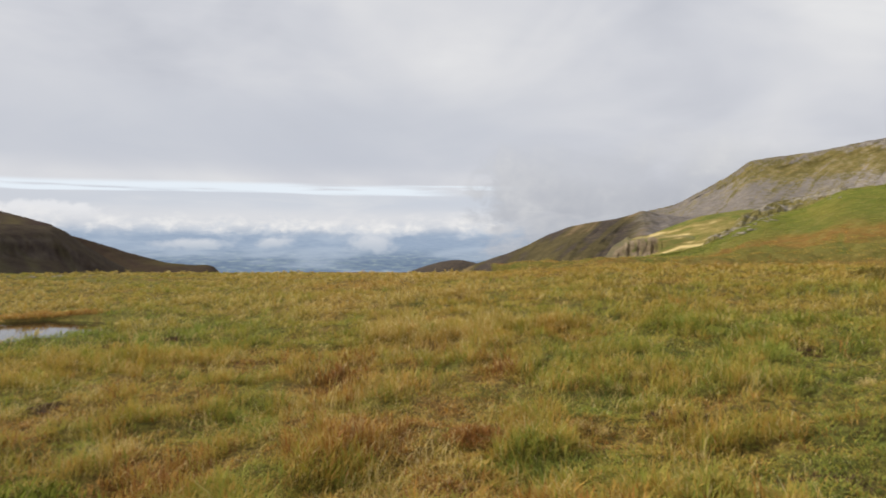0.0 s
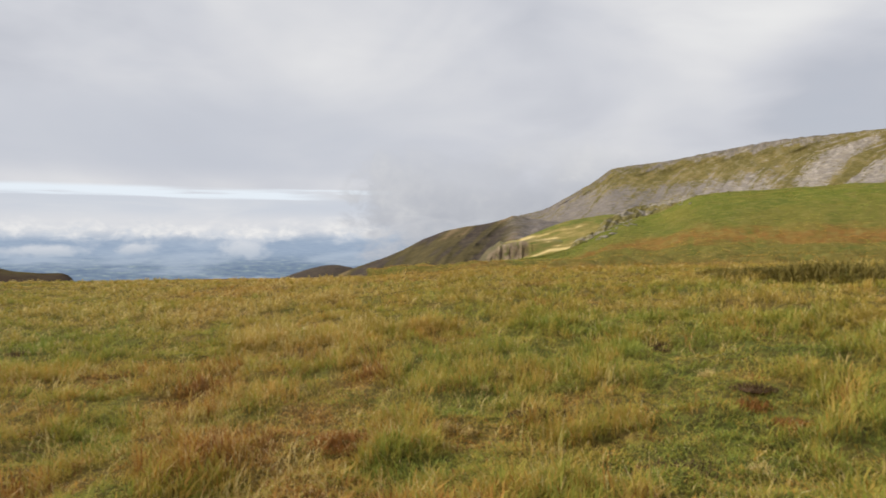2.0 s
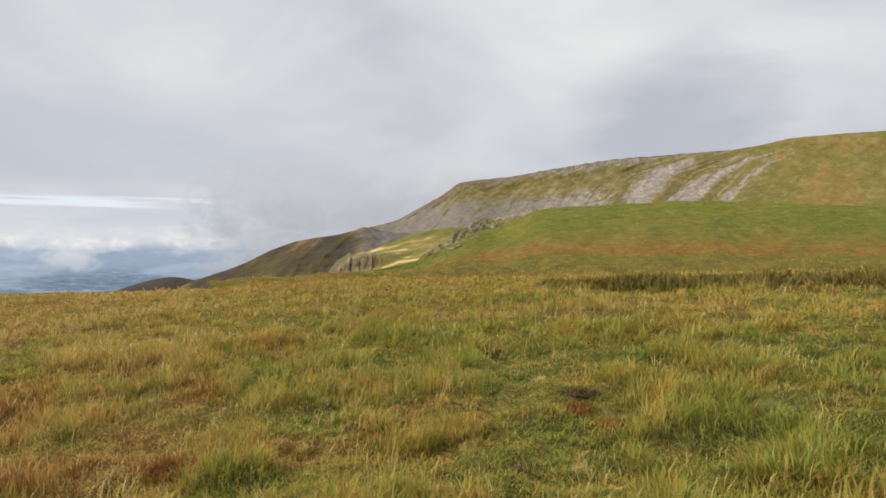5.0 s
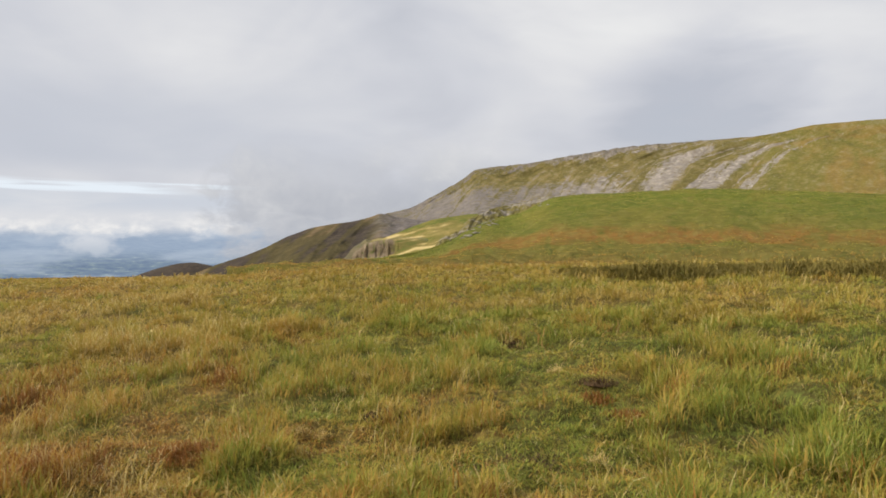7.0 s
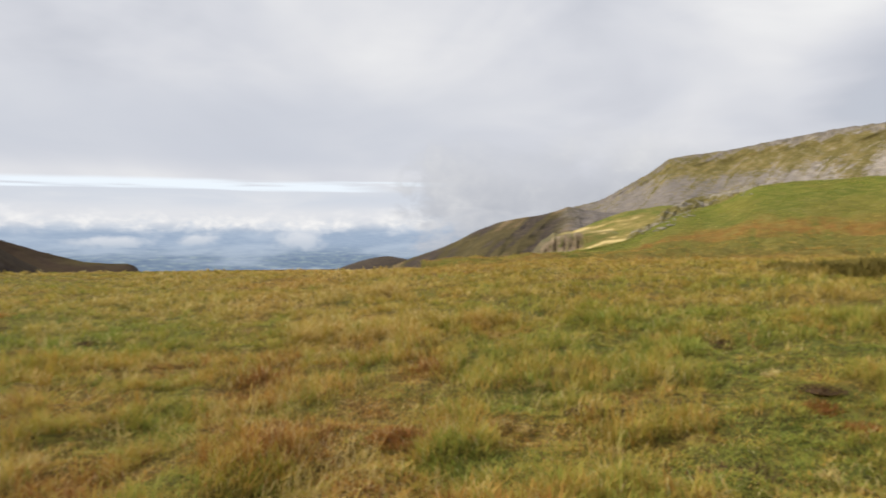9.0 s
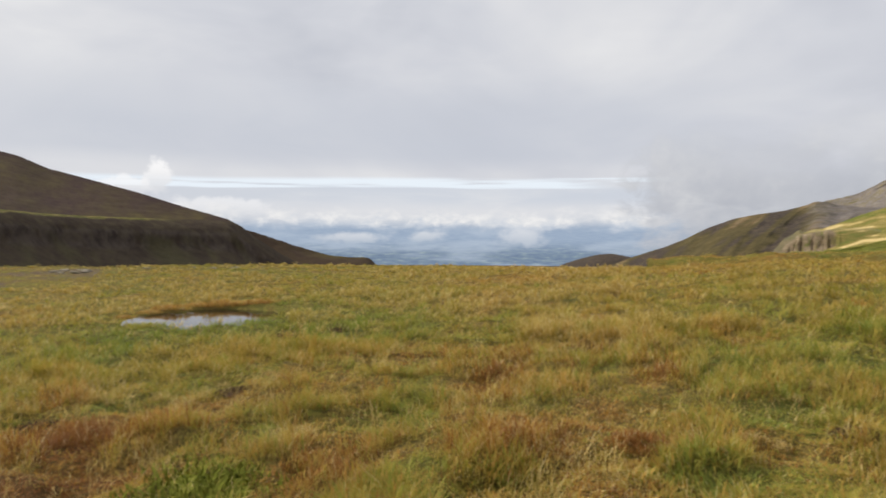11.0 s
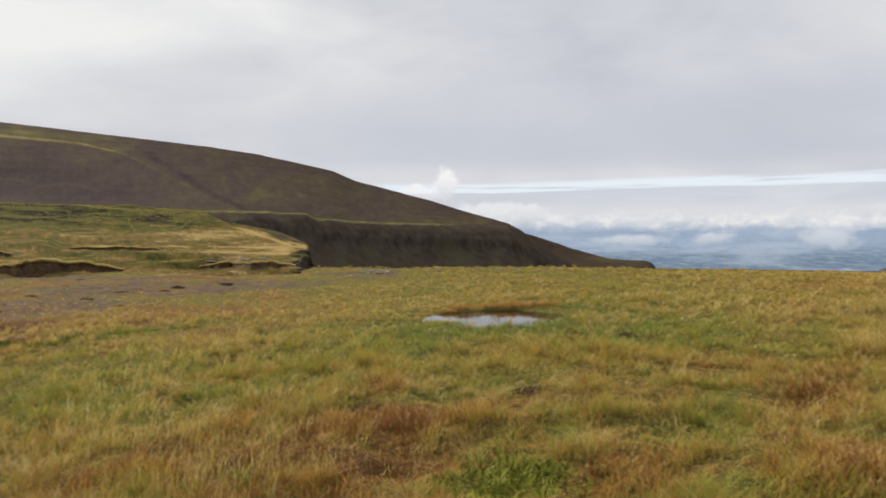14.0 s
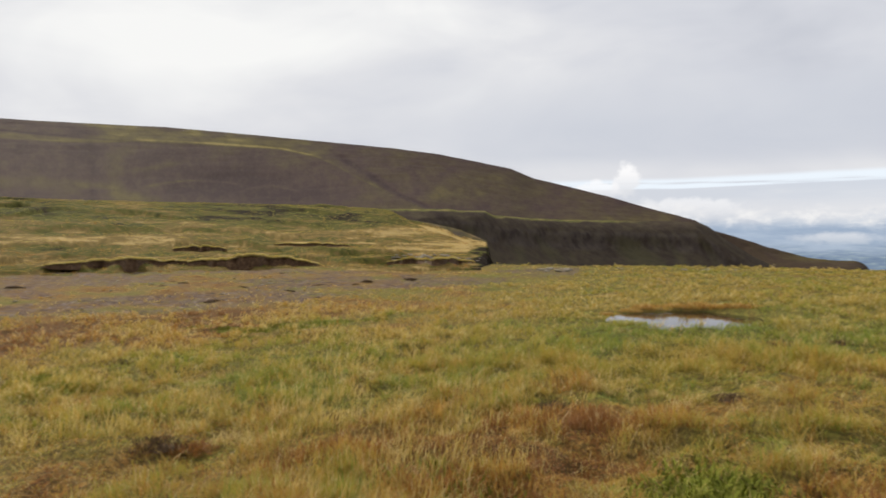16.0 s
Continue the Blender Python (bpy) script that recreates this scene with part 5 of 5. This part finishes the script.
def sward(name, k, r0, r1, per, label, low, high, straw=0.30, mixed_up=0.31, a0=-87, a1=62):
    """Grass in small tufts of one kind each, whose colour drifts over the moor."""
    x, y, r = scatter(k, r0, r1, a0, a1)
    tuss = step(0.43, 0.64, fbm(x * 1.5, y * 1.5, 71, 3, 0.65))
    h = (low + (high - low) * tuss) * rng.uniform(0.7, 1.35, k)
    dry = dryness(x, y) + rng.normal(0, mixed_up, k)
    pale = step(0.46, 0.66, fbm(x * 0.5, y * 0.6, 73, 3, 0.6)) * step(5, 12, r) * (1 - 0.6 * step(-38, -50, np.degrees(np.arctan2(x, y))) * step(24, 14, r))
    dry = dry + (0.52 - dry) * 0.7 * pale - 0.07 * (1 - pale) * step(6, 14, r)
    h = h * (1 + 0.60 * pale) * (1 - 0.55 * wet_zone(x, y))
    spread = (0.020 + 0.009 * r ** 0.6) * (1 - 0.35 * tuss)
    rep_ = lambda v: np.repeat(v, per)
    n_ = k * per
    bx, by = rep_(x) + rng.normal(0, 1, n_) * rep_(spread), rep_(y) + rng.normal(0, 1, n_) * rep_(spread)
    # left moor thinned to dark turf, for bare streaks and partial shade
    bare = step(-20, -48, np.degrees(np.arctan2(bx, by))) * step(15, 22, rep_(r)) * step(0.38, 0.52, fbm(bx * 0.5, by * 0.9, 76, 3))
    keep = (pool_field(bx, by) > 1.16) & (rng.random(n_) > np.maximum(0.94 * mud_field(bx, by), 0.85 * bare))
    hh = rep_(h) * rng.uniform(0.5, 1.35, n_)
    wd = np.maximum(0.0060, rep_(r) * 0.00088) * rng.uniform(0.6, 1.4, n_)
    dd = rep_(dry) + rng.normal(0, 0.06, n_)
    st = (rng.random(n_) < straw * rep_(1 - 0.55 * step(-5, 12, np.degrees(np.arctan2(x, y)))) * (0.3 + np.clip(dd, 0, 1)) * (0.5 + 1.9 * rep_(pale)) * rep_(1 - 0.75 * step(-75, -55, np.degrees(np.arctan2(x, y))) * step(-4, -16, np.degrees(np.arctan2(x, y))) * step(17, 11, r))) * rng.uniform(0.4, 1.0, n_)
    bend = rng.uniform(0.2, 1.45, n_) * (1 - 0.35 * rep_(tuss))
    turn = rep_(rng.uniform(0, math.tau, k)) + rng.normal(0, 0.9, n_)
    bx, by, hh, wd, dd, st, bend, turn = (v[keep] for v in (bx, by, hh, wd, dd, st, bend, turn))
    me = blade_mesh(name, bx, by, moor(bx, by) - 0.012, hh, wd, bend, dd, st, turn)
    return tagged(new(name, me), label, "grass", kind="stuff")


def stalks(name, k, r0, r1, label):
    """Thin bleached flowering stalks standing over the sward."""
    x, y, r = scatter(k, r0, r1)
    some = rng.random(k) < step(0.34, 0.56, fbm(x * 0.7, y * 0.7, 75, 3)) * (pool_field(x, y) > 1.3) * (1 - 0.6 * step(-6, 12, np.degrees(np.arctan2(x, y))))
    x, y, r = np.repeat(x[some], 4), np.repeat(y[some], 4), np.repeat(r[some], 4)
    k = len(x)
    x, y = x + rng.normal(0, 0.05, k), y + rng.normal(0, 0.05, k)
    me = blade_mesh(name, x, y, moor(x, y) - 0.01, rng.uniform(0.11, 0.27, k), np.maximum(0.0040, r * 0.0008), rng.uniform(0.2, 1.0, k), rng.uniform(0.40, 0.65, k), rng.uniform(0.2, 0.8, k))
    return tagged(new(name, me), label, "grass", kind="stuff")


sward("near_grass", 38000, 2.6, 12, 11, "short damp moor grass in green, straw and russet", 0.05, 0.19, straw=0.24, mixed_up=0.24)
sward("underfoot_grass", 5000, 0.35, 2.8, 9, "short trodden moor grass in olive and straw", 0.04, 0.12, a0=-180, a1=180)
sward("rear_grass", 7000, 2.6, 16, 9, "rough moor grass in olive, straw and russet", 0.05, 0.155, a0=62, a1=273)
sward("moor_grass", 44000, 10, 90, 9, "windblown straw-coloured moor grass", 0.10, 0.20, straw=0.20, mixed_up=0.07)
stalks("dry_stalks", 6000, 2.8, 45, "thin bleached stalks standing in the turf")


def straw_clumps(name, k, r0, r1, per, label):
    """Tall bleached grass in loose upright clumps, all leaning with the wind."""
    x, y, r = scatter(k, r0, r1)
    a = np.degrees(np.arctan2(x, y))
    want = step(0.44, 0.66, fbm(x * 0.5 + 7, y * 0.5, 107, 3, 0.6)) * (0.12 + 0.16 * step(0, -20, a) + 0.72 * step(-42, -54, a)) * (1 - wet_zone(x, y)) * (pool_field(x, y) > 1.35)
    some = rng.random(k) < want
    x, y, r = x[some], y[some], r[some]
    tall, k = rng.uniform(0.15, 0.33, len(x)) * (1 + 0.30 * step(-42, -54, a[some])), len(x)
    n_ = k * per
    rep_ = lambda v: np.repeat(v, per)
    bx, by = rep_(x) + rng.normal(0, 0.055, n_), rep_(y) + rng.normal(0, 0.055, n_)
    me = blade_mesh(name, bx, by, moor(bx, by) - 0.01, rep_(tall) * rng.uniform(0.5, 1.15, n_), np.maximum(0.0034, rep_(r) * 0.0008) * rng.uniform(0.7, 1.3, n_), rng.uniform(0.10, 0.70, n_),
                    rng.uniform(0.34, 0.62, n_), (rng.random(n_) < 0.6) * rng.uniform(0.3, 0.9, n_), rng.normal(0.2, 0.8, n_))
    return tagged(new(name, me), label, "grass", kind="stuff")


straw_clumps("straw_grass", 6500, 3.6, 30, 14, "bleached upright grass in loose clumps")


def tuft(name, k, wide, high, thick, d0, d1, straw, core=False):
    """A dense clump of blades on its own base point."""
    rr, aa = wide * rng.random(k) ** 0.7, rng.uniform(0, math.tau, k)
    x, y = rr * np.cos(aa), rr * np.sin(aa)
    dome = np.sqrt(np.clip(1 - (rr / wide) ** 2 * 0.8, 0.1, 1))
    me = blade_mesh(name, x, y, np.full(k, -0.03), high * dome * rng.uniform(0.7, 1.2, k), np.full(k, thick), rng.uniform(0.1, 0.9, k), rng.uniform(d0, d1, k), (rng.random(k) < straw) * rng.uniform(0.5, 1.0, k))
    if core:
        # the matted heart that the stems grow out of
        bm = bmesh.new()
        bm.from_mesh(me)
        for v in bmesh.ops.create_icosphere(bm, subdivisions=2, radius=1.0)["verts"]:
            k_ = 1 + 0.25 * noise.noise(v.co * 2.3)
            v.co = Vector((v.co.x * wide * 0.60 * k_, v.co.y * wide * 0.60 * k_, v.co.z * high * 0.30 * k_ - 0.03))
        bm.to_mesh(me)
        bm.free()
    return me


def plant(name, mesh_list, spots, size, label, category, group, vary=0.25):
    made = {}
    for i, (x, y) in enumerate(spots):
        z = float(moor(np.array(x), np.array(y)))
        s = size * random.uniform(1 - vary, 1 + vary)
        m = Matrix.LocRotScale((x, y, z), Euler((0, 0, random.uniform(0, 6.28))), (s * random.uniform(0.9, 1.4), s, s * random.uniform(0.8, 1.1)))
        k = i % len(mesh_list)
        if k in made:
            ob = copy_thing(made[k], m)
        else:
            ob = made[k] = new(name, mesh_list[k])
            ob.matrix_basis = m
        tagged(ob, label, category, group)


HEATH = material("heather_stem", lambda n: (n.ramp(n.noise(n.add("ShaderNodeTexCoord").outputs["Object"], 18.0, 4.0), [(0.3, (0.058, 0.036, 0.020)), (0.7, (0.15, 0.092, 0.044))]), None, 0, 0), 0.8, 0.15)
heath_meshes = []
for _ in range(3):
    me = tuft("heather_tuft", 620, 0.26, 0.11, 0.006, 0.8, 1.1, 0.03, True)
    me.materials[0] = HEATH
    heath_meshes.append(me)
# the last four tufts stand in for small dark peat lumps
plant("heather_tuft", heath_meshes, [spot(a, e) for a, e in (
    (-45.2, -11.7), (-44.3, -11.5), (-76.8, -8.7), (-64.2, -11.7), (-36.3, -9.1), (-73.1, -9.6), (-62.9, -9.5), (-57.1, -11.2), (-42.9, -13.1), (26.9, -7.7), (27.6, -7.4), (7.2, -11.0),
    (48.2, -12.2), (15.1, -7.8), (18.3, -13.5), (29.6, -16.9), (-25.4, -7.5), (-18.7, -12.7), (-28.7, -12.0), (-60.0, -7.9), (-64.5, -7.7), (-76.2, -8.9), (-75.0, -8.9), (-71.9, -6.75), (-67.2, -7.85), (-66.2, -7.8), (-64.8, -11.8), (-73.1, -14.9), (-75.5, -6.85), (-60.1, -7.6), (-58.2, -7.45), (-51.9, -10.3), (-42.3, -13.2), (34.4, -10.95), (44.3, -9.8), (-15.5, -9.2), (-20.7, -7.1), (-24.6, -7.55), (-22.1, -7.45), (-17.9, -6.5))], 0.9,
    "dark wiry heather tuft low in the turf", "heather", "heather tufts on the moor")
dark_at = [spot(random.uniform(-82, -46), -2.7 - 3.6 * random.random() ** 1.5) for _ in range(16)]
plant("heather_tuft", heath_meshes, dark_at, 1.25, "dark flat heather clump among wet stones", "heather", "heather clumps on the wet ground", 0.4)
russet = [tuft("moss_hummock", 700, 0.20, 0.10, 0.006, 0.82, 1.0, 0.04) for _ in range(2)]
plant("moss_hummock", russet, [spot(a, e) for a, e in ((2.6, -16.1), (34.1, -11.4), (46.0, -10.9), (-46.6, -14.2), (36.7, -12.6), (40.9, -10.6), (-52.0, -15.5), (-71.0, -15.0), (-31.5, -14.5))], 1.0,
      "low russet bog moss hummock", "moss", "moss hummocks on the moor")
MOSS = material("green_moss", lambda n: (n.ramp(n.noise(n.add("ShaderNodeTexCoord").outputs["Object"], 14.0, 5.0, 0.65), [(0.32, (0.085, 0.098, 0.018)), (0.5, (0.175, 0.195, 0.028)), (0.7, (0.28, 0.275, 0.048))]), None, 0, 0), 0.9, 0.05)
mats = [tuft("moss_mat", 420, 0.46, 0.15, 0.012, 0.0, 0.2, 0.0, True) for _ in range(2)]
for me in mats:
    me.materials[0] = MOSS
plant("moss_mat", mats, [spot(a, e) for a, e in ((-68.4, -6.6), (-66.6, -6.9), (-65.0, -7.0), (-63.6, -7.2), (-62.2, -6.8), (-60.8, -7.0), (-59.4, -6.7), (-58.0, -6.6), (-56.4, -6.5), (-61.6, -7.4), (-64.4, -7.5), (-55.2, -6.4), (-78.6, -10.2), (-77.2, -10.5), (-79.4, -9.7), (-31.2, -18.4), (-30.0, -18.0), (-45.6, -13.2), (-50.5, -19.0))], 1.0,
      "cushion of bright yellow-green moss in the turf", "moss", "green moss cushions on the moor", 0.35)
tall_straws = [tuft("straw_tussock", 70, 0.15, 0.44, 0.0048, 0.45, 0.62, 0.85) for _ in range(3)]
plant("straw_tussock", tall_straws, [spot(a + da, e + de) for a, e in (
    (-63.3, -13.4), (-68.9, -11.35), (-70.1, -14.0), (-59.5, -12.0), (-53.3, -8.7), (-44.6, -8.6), (-47.4, -7.9), (-32.4, -12.7), (-38.0, -11.8), (-24.8, -16.1), (-65.8, -15.3), (-72.3, -11.8), (-55.5, -10.4), (-50.1, -7.9), (-23.6, -13.1), (-74.1, -10.5), (-67.8, -14.7))
    for da, de in ((0.0, 0.0), (0.9, 0.4), (-1.1, -0.3))], 0.8,
      "tall upright tussock of pale bleached grass", "tussock", "tall straw tussocks on the moor", 0.3)
plant("heather_tuft", heath_meshes, [spot(a, -2.6) for a in (-16.6, -16.1, -12.6, -5.5, -4.9)], 1.5, "dark peaty hummock at the brow of the moor", "heather", "dark hummocks at the brow", 0.3)
straws = [tuft("straw_tussock", 110, 0.17, 0.30, 0.0048, 0.55, 0.68, 0.9) for _ in range(4)]
plant("straw_tussock", straws, [spot(a, e) for a, e in (
    (-68.76, -11.73), (-62.45, -13.59), (-53.04, -13.48), (-34.48, -12.01), (-24.63, -15.69), (-29.01, -11.66), (-72.34, -14.47), (-45.68, -13.7), (-56.22, -16.62), (-37.99, -12.18), (-36.52, -11.76), (-29.84, -10.89), (-23.88, -15.55), (-16.09, -14.36), (-39.52, -12.88), (-6.36, -17.36), (12.96, -15.07), (20.13, -15.93), (-19.55, -11.2), (-7.88, -17.68), (13.82, -11.43), (-6.57, -3.93), (19.27, -4.94), (11.08, -14.99), (31.21, -10.24), (39.67, -6.95), (18.28, -4.93), (34.9, -16.62), (26.01, -14.01), (44.9, -7.37), (15.54, -10.46), (39.59, -15.09))], 0.62,
      "loose tussock of bleached straw-coloured grass stems", "tussock", "straw tussocks on the moor")
RUSH = material("rush_stem", lambda n: (n.ramp(n.noise(n.add("ShaderNodeTexCoord").outputs["Object"], 7.0, 4.0), [(0.3, (0.115, 0.105, 0.026)), (0.7, (0.25, 0.190, 0.052))]), None, 0, 0), 0.7, 0.1)
rush = [tuft("rush_tuft", 340, 0.60, 0.34, 0.011, 0.05, 0.55, 0.15, True) for _ in range(3)]
for me in rush:
    me.materials[0] = RUSH
rush_at = [spot(a, e) for a, e in ((31.7, -2.05), (32.9, -2.2), (33.4, -2.25), (33.9, -2.2), (34.3, -2.3))]
rush_at += [spot(35.7 + 4.6 * i / 34 + random.uniform(-0.1, 0.1), random.uniform(-2.28, -1.85)) for i in range(35)]
rush_at += [spot(40.2 + 20.0 * i / 84 + random.uniform(-0.2, 0.2), random.uniform(-1.98, -1.55)) for i in range(85)]
plant("rush_tuft", rush, rush_at, 1.0, "dark olive clump of rushes along the slope foot", "rushes", "rush clumps at the slope foot", 0.45)
reed = [tuft("sedge_tuft", 200, 0.34, 0.24, 0.012, 0.0, 0.35, 0.15) for _ in range(2)]
plant("sedge_tuft", reed, [(-10.3, 14.75), (-9.9, 14.5), (-9.8, 15.0), (-10.25, 15.25), (-10.6, 14.6), (-10.6, 15.1), (-10.0, 15.1), (-10.85, 15.05), (-11.05, 15.35), (-10.8, 15.4), (-10.45, 15.45), (-10.1, 14.1), (-9.7, 13.9)], 1.0, "green sedge tuft at the pool edge", "sedge", "sedge tufts at the pool")
fringe = [tuft("bank_tussock", 420, 0.42, 0.19, 0.012, 0.50, 0.90, 0.12) for _ in range(2)]
plant("bank_tussock", fringe, [(-11.8, 16.9), (-11.6, 17.6), (-11.3, 18.4), (-10.8, 18.9), (-12.1, 16.2), (-10.2, 19.1), (-12.0, 17.6), (-11.7, 18.8), (-11.1, 19.4), (-9.6, 19.2), (-11.9, 19.4)], 1.0, "russet grass tussock on the peaty pool bank", "tussock", "tussocks on the pool bank")


def hill_grass(name, form, k, s0, s1, per, high, dry_of, label, end=1.0):
    """Rough grass standing on a slope across the moor."""
    U, V, R, Z = LAND[form]
    m, q = U.shape
    i = np.clip(rng.uniform(s0, s1, k) * (m - 11), 0, m - 2)
    j = rng.uniform(0, (q - 1.001) * end, k)
    i0, j0 = i.astype(int), j.astype(int)
    fi, fj = i - i0, j - j0

    def at(G):
        return (G[i0, j0] * (1 - fj) + G[i0, j0 + 1] * fj) * (1 - fi) + (G[i0 + 1, j0] * (1 - fj) + G[i0 + 1, j0 + 1] * fj) * fi

    u, v, r, z = at(U), at(V), at(R), at(Z)
    x, y = r * np.sin(np.radians(u)), r * np.cos(np.radians(u))
    dry = dry_of(u, v, x, y) + rng.normal(0, 0.08, k)
    tall = high * (0.5 + fbm(x * 0.25, y * 0.25, 77, 3)) * rng.uniform(0.6, 1.4, k)
    rep_ = lambda a: np.repeat(a, per)
    n_ = k * per
    me = blade_mesh(name, rep_(x) + rng.normal(0, 0.18, n_), rep_(y) + rng.normal(0, 0.18, n_), rep_(z) - 0.03, rep_(tall) * rng.uniform(0.6, 1.2, n_), rep_(r) * 0.00062 * rng.uniform(0.7, 1.3, n_),
                    rng.uniform(0.2, 1.3, n_), rep_(dry) + rng.normal(0, 0.06, n_), (rng.random(n_) < 0.03) * 0.5)
    return tagged(new(name, me), label, "grass", kind="stuff")


hill_grass("terrace_grass", "terrace", 16000, 0.12, 0.99, 4, 0.17, lambda u, v, x, y: 0.47 + 0.8 * (fbm(u * 0.16, v * 11, 78, 4, 0.5) - 0.5) + 0.14 * step(-60, -48, u) + 0.20 * step(0.46, 0.28, v) - 0.06 * step(0.5, 0.7, v), "rough grass on the terrace in green and gold", 0.914)
hill_grass("meadow_grass", "meadow_slope", 9000, 0.18, 0.99, 4, 0.22, lambda u, v, x, y: 0.24 - 0.14 * step(0.48, 0.6, v) + 0.5 * (fbm(u * 0.25, v * 9, 79, 4, 0.6) - 0.5) + 0.60 * np.exp(-((v - 0.42 - 0.02 * np.sin(u * 0.5)) / 0.03) ** 2) + 0.48 * step(0.44, 0.24, v), "short grass of the meadow slope")
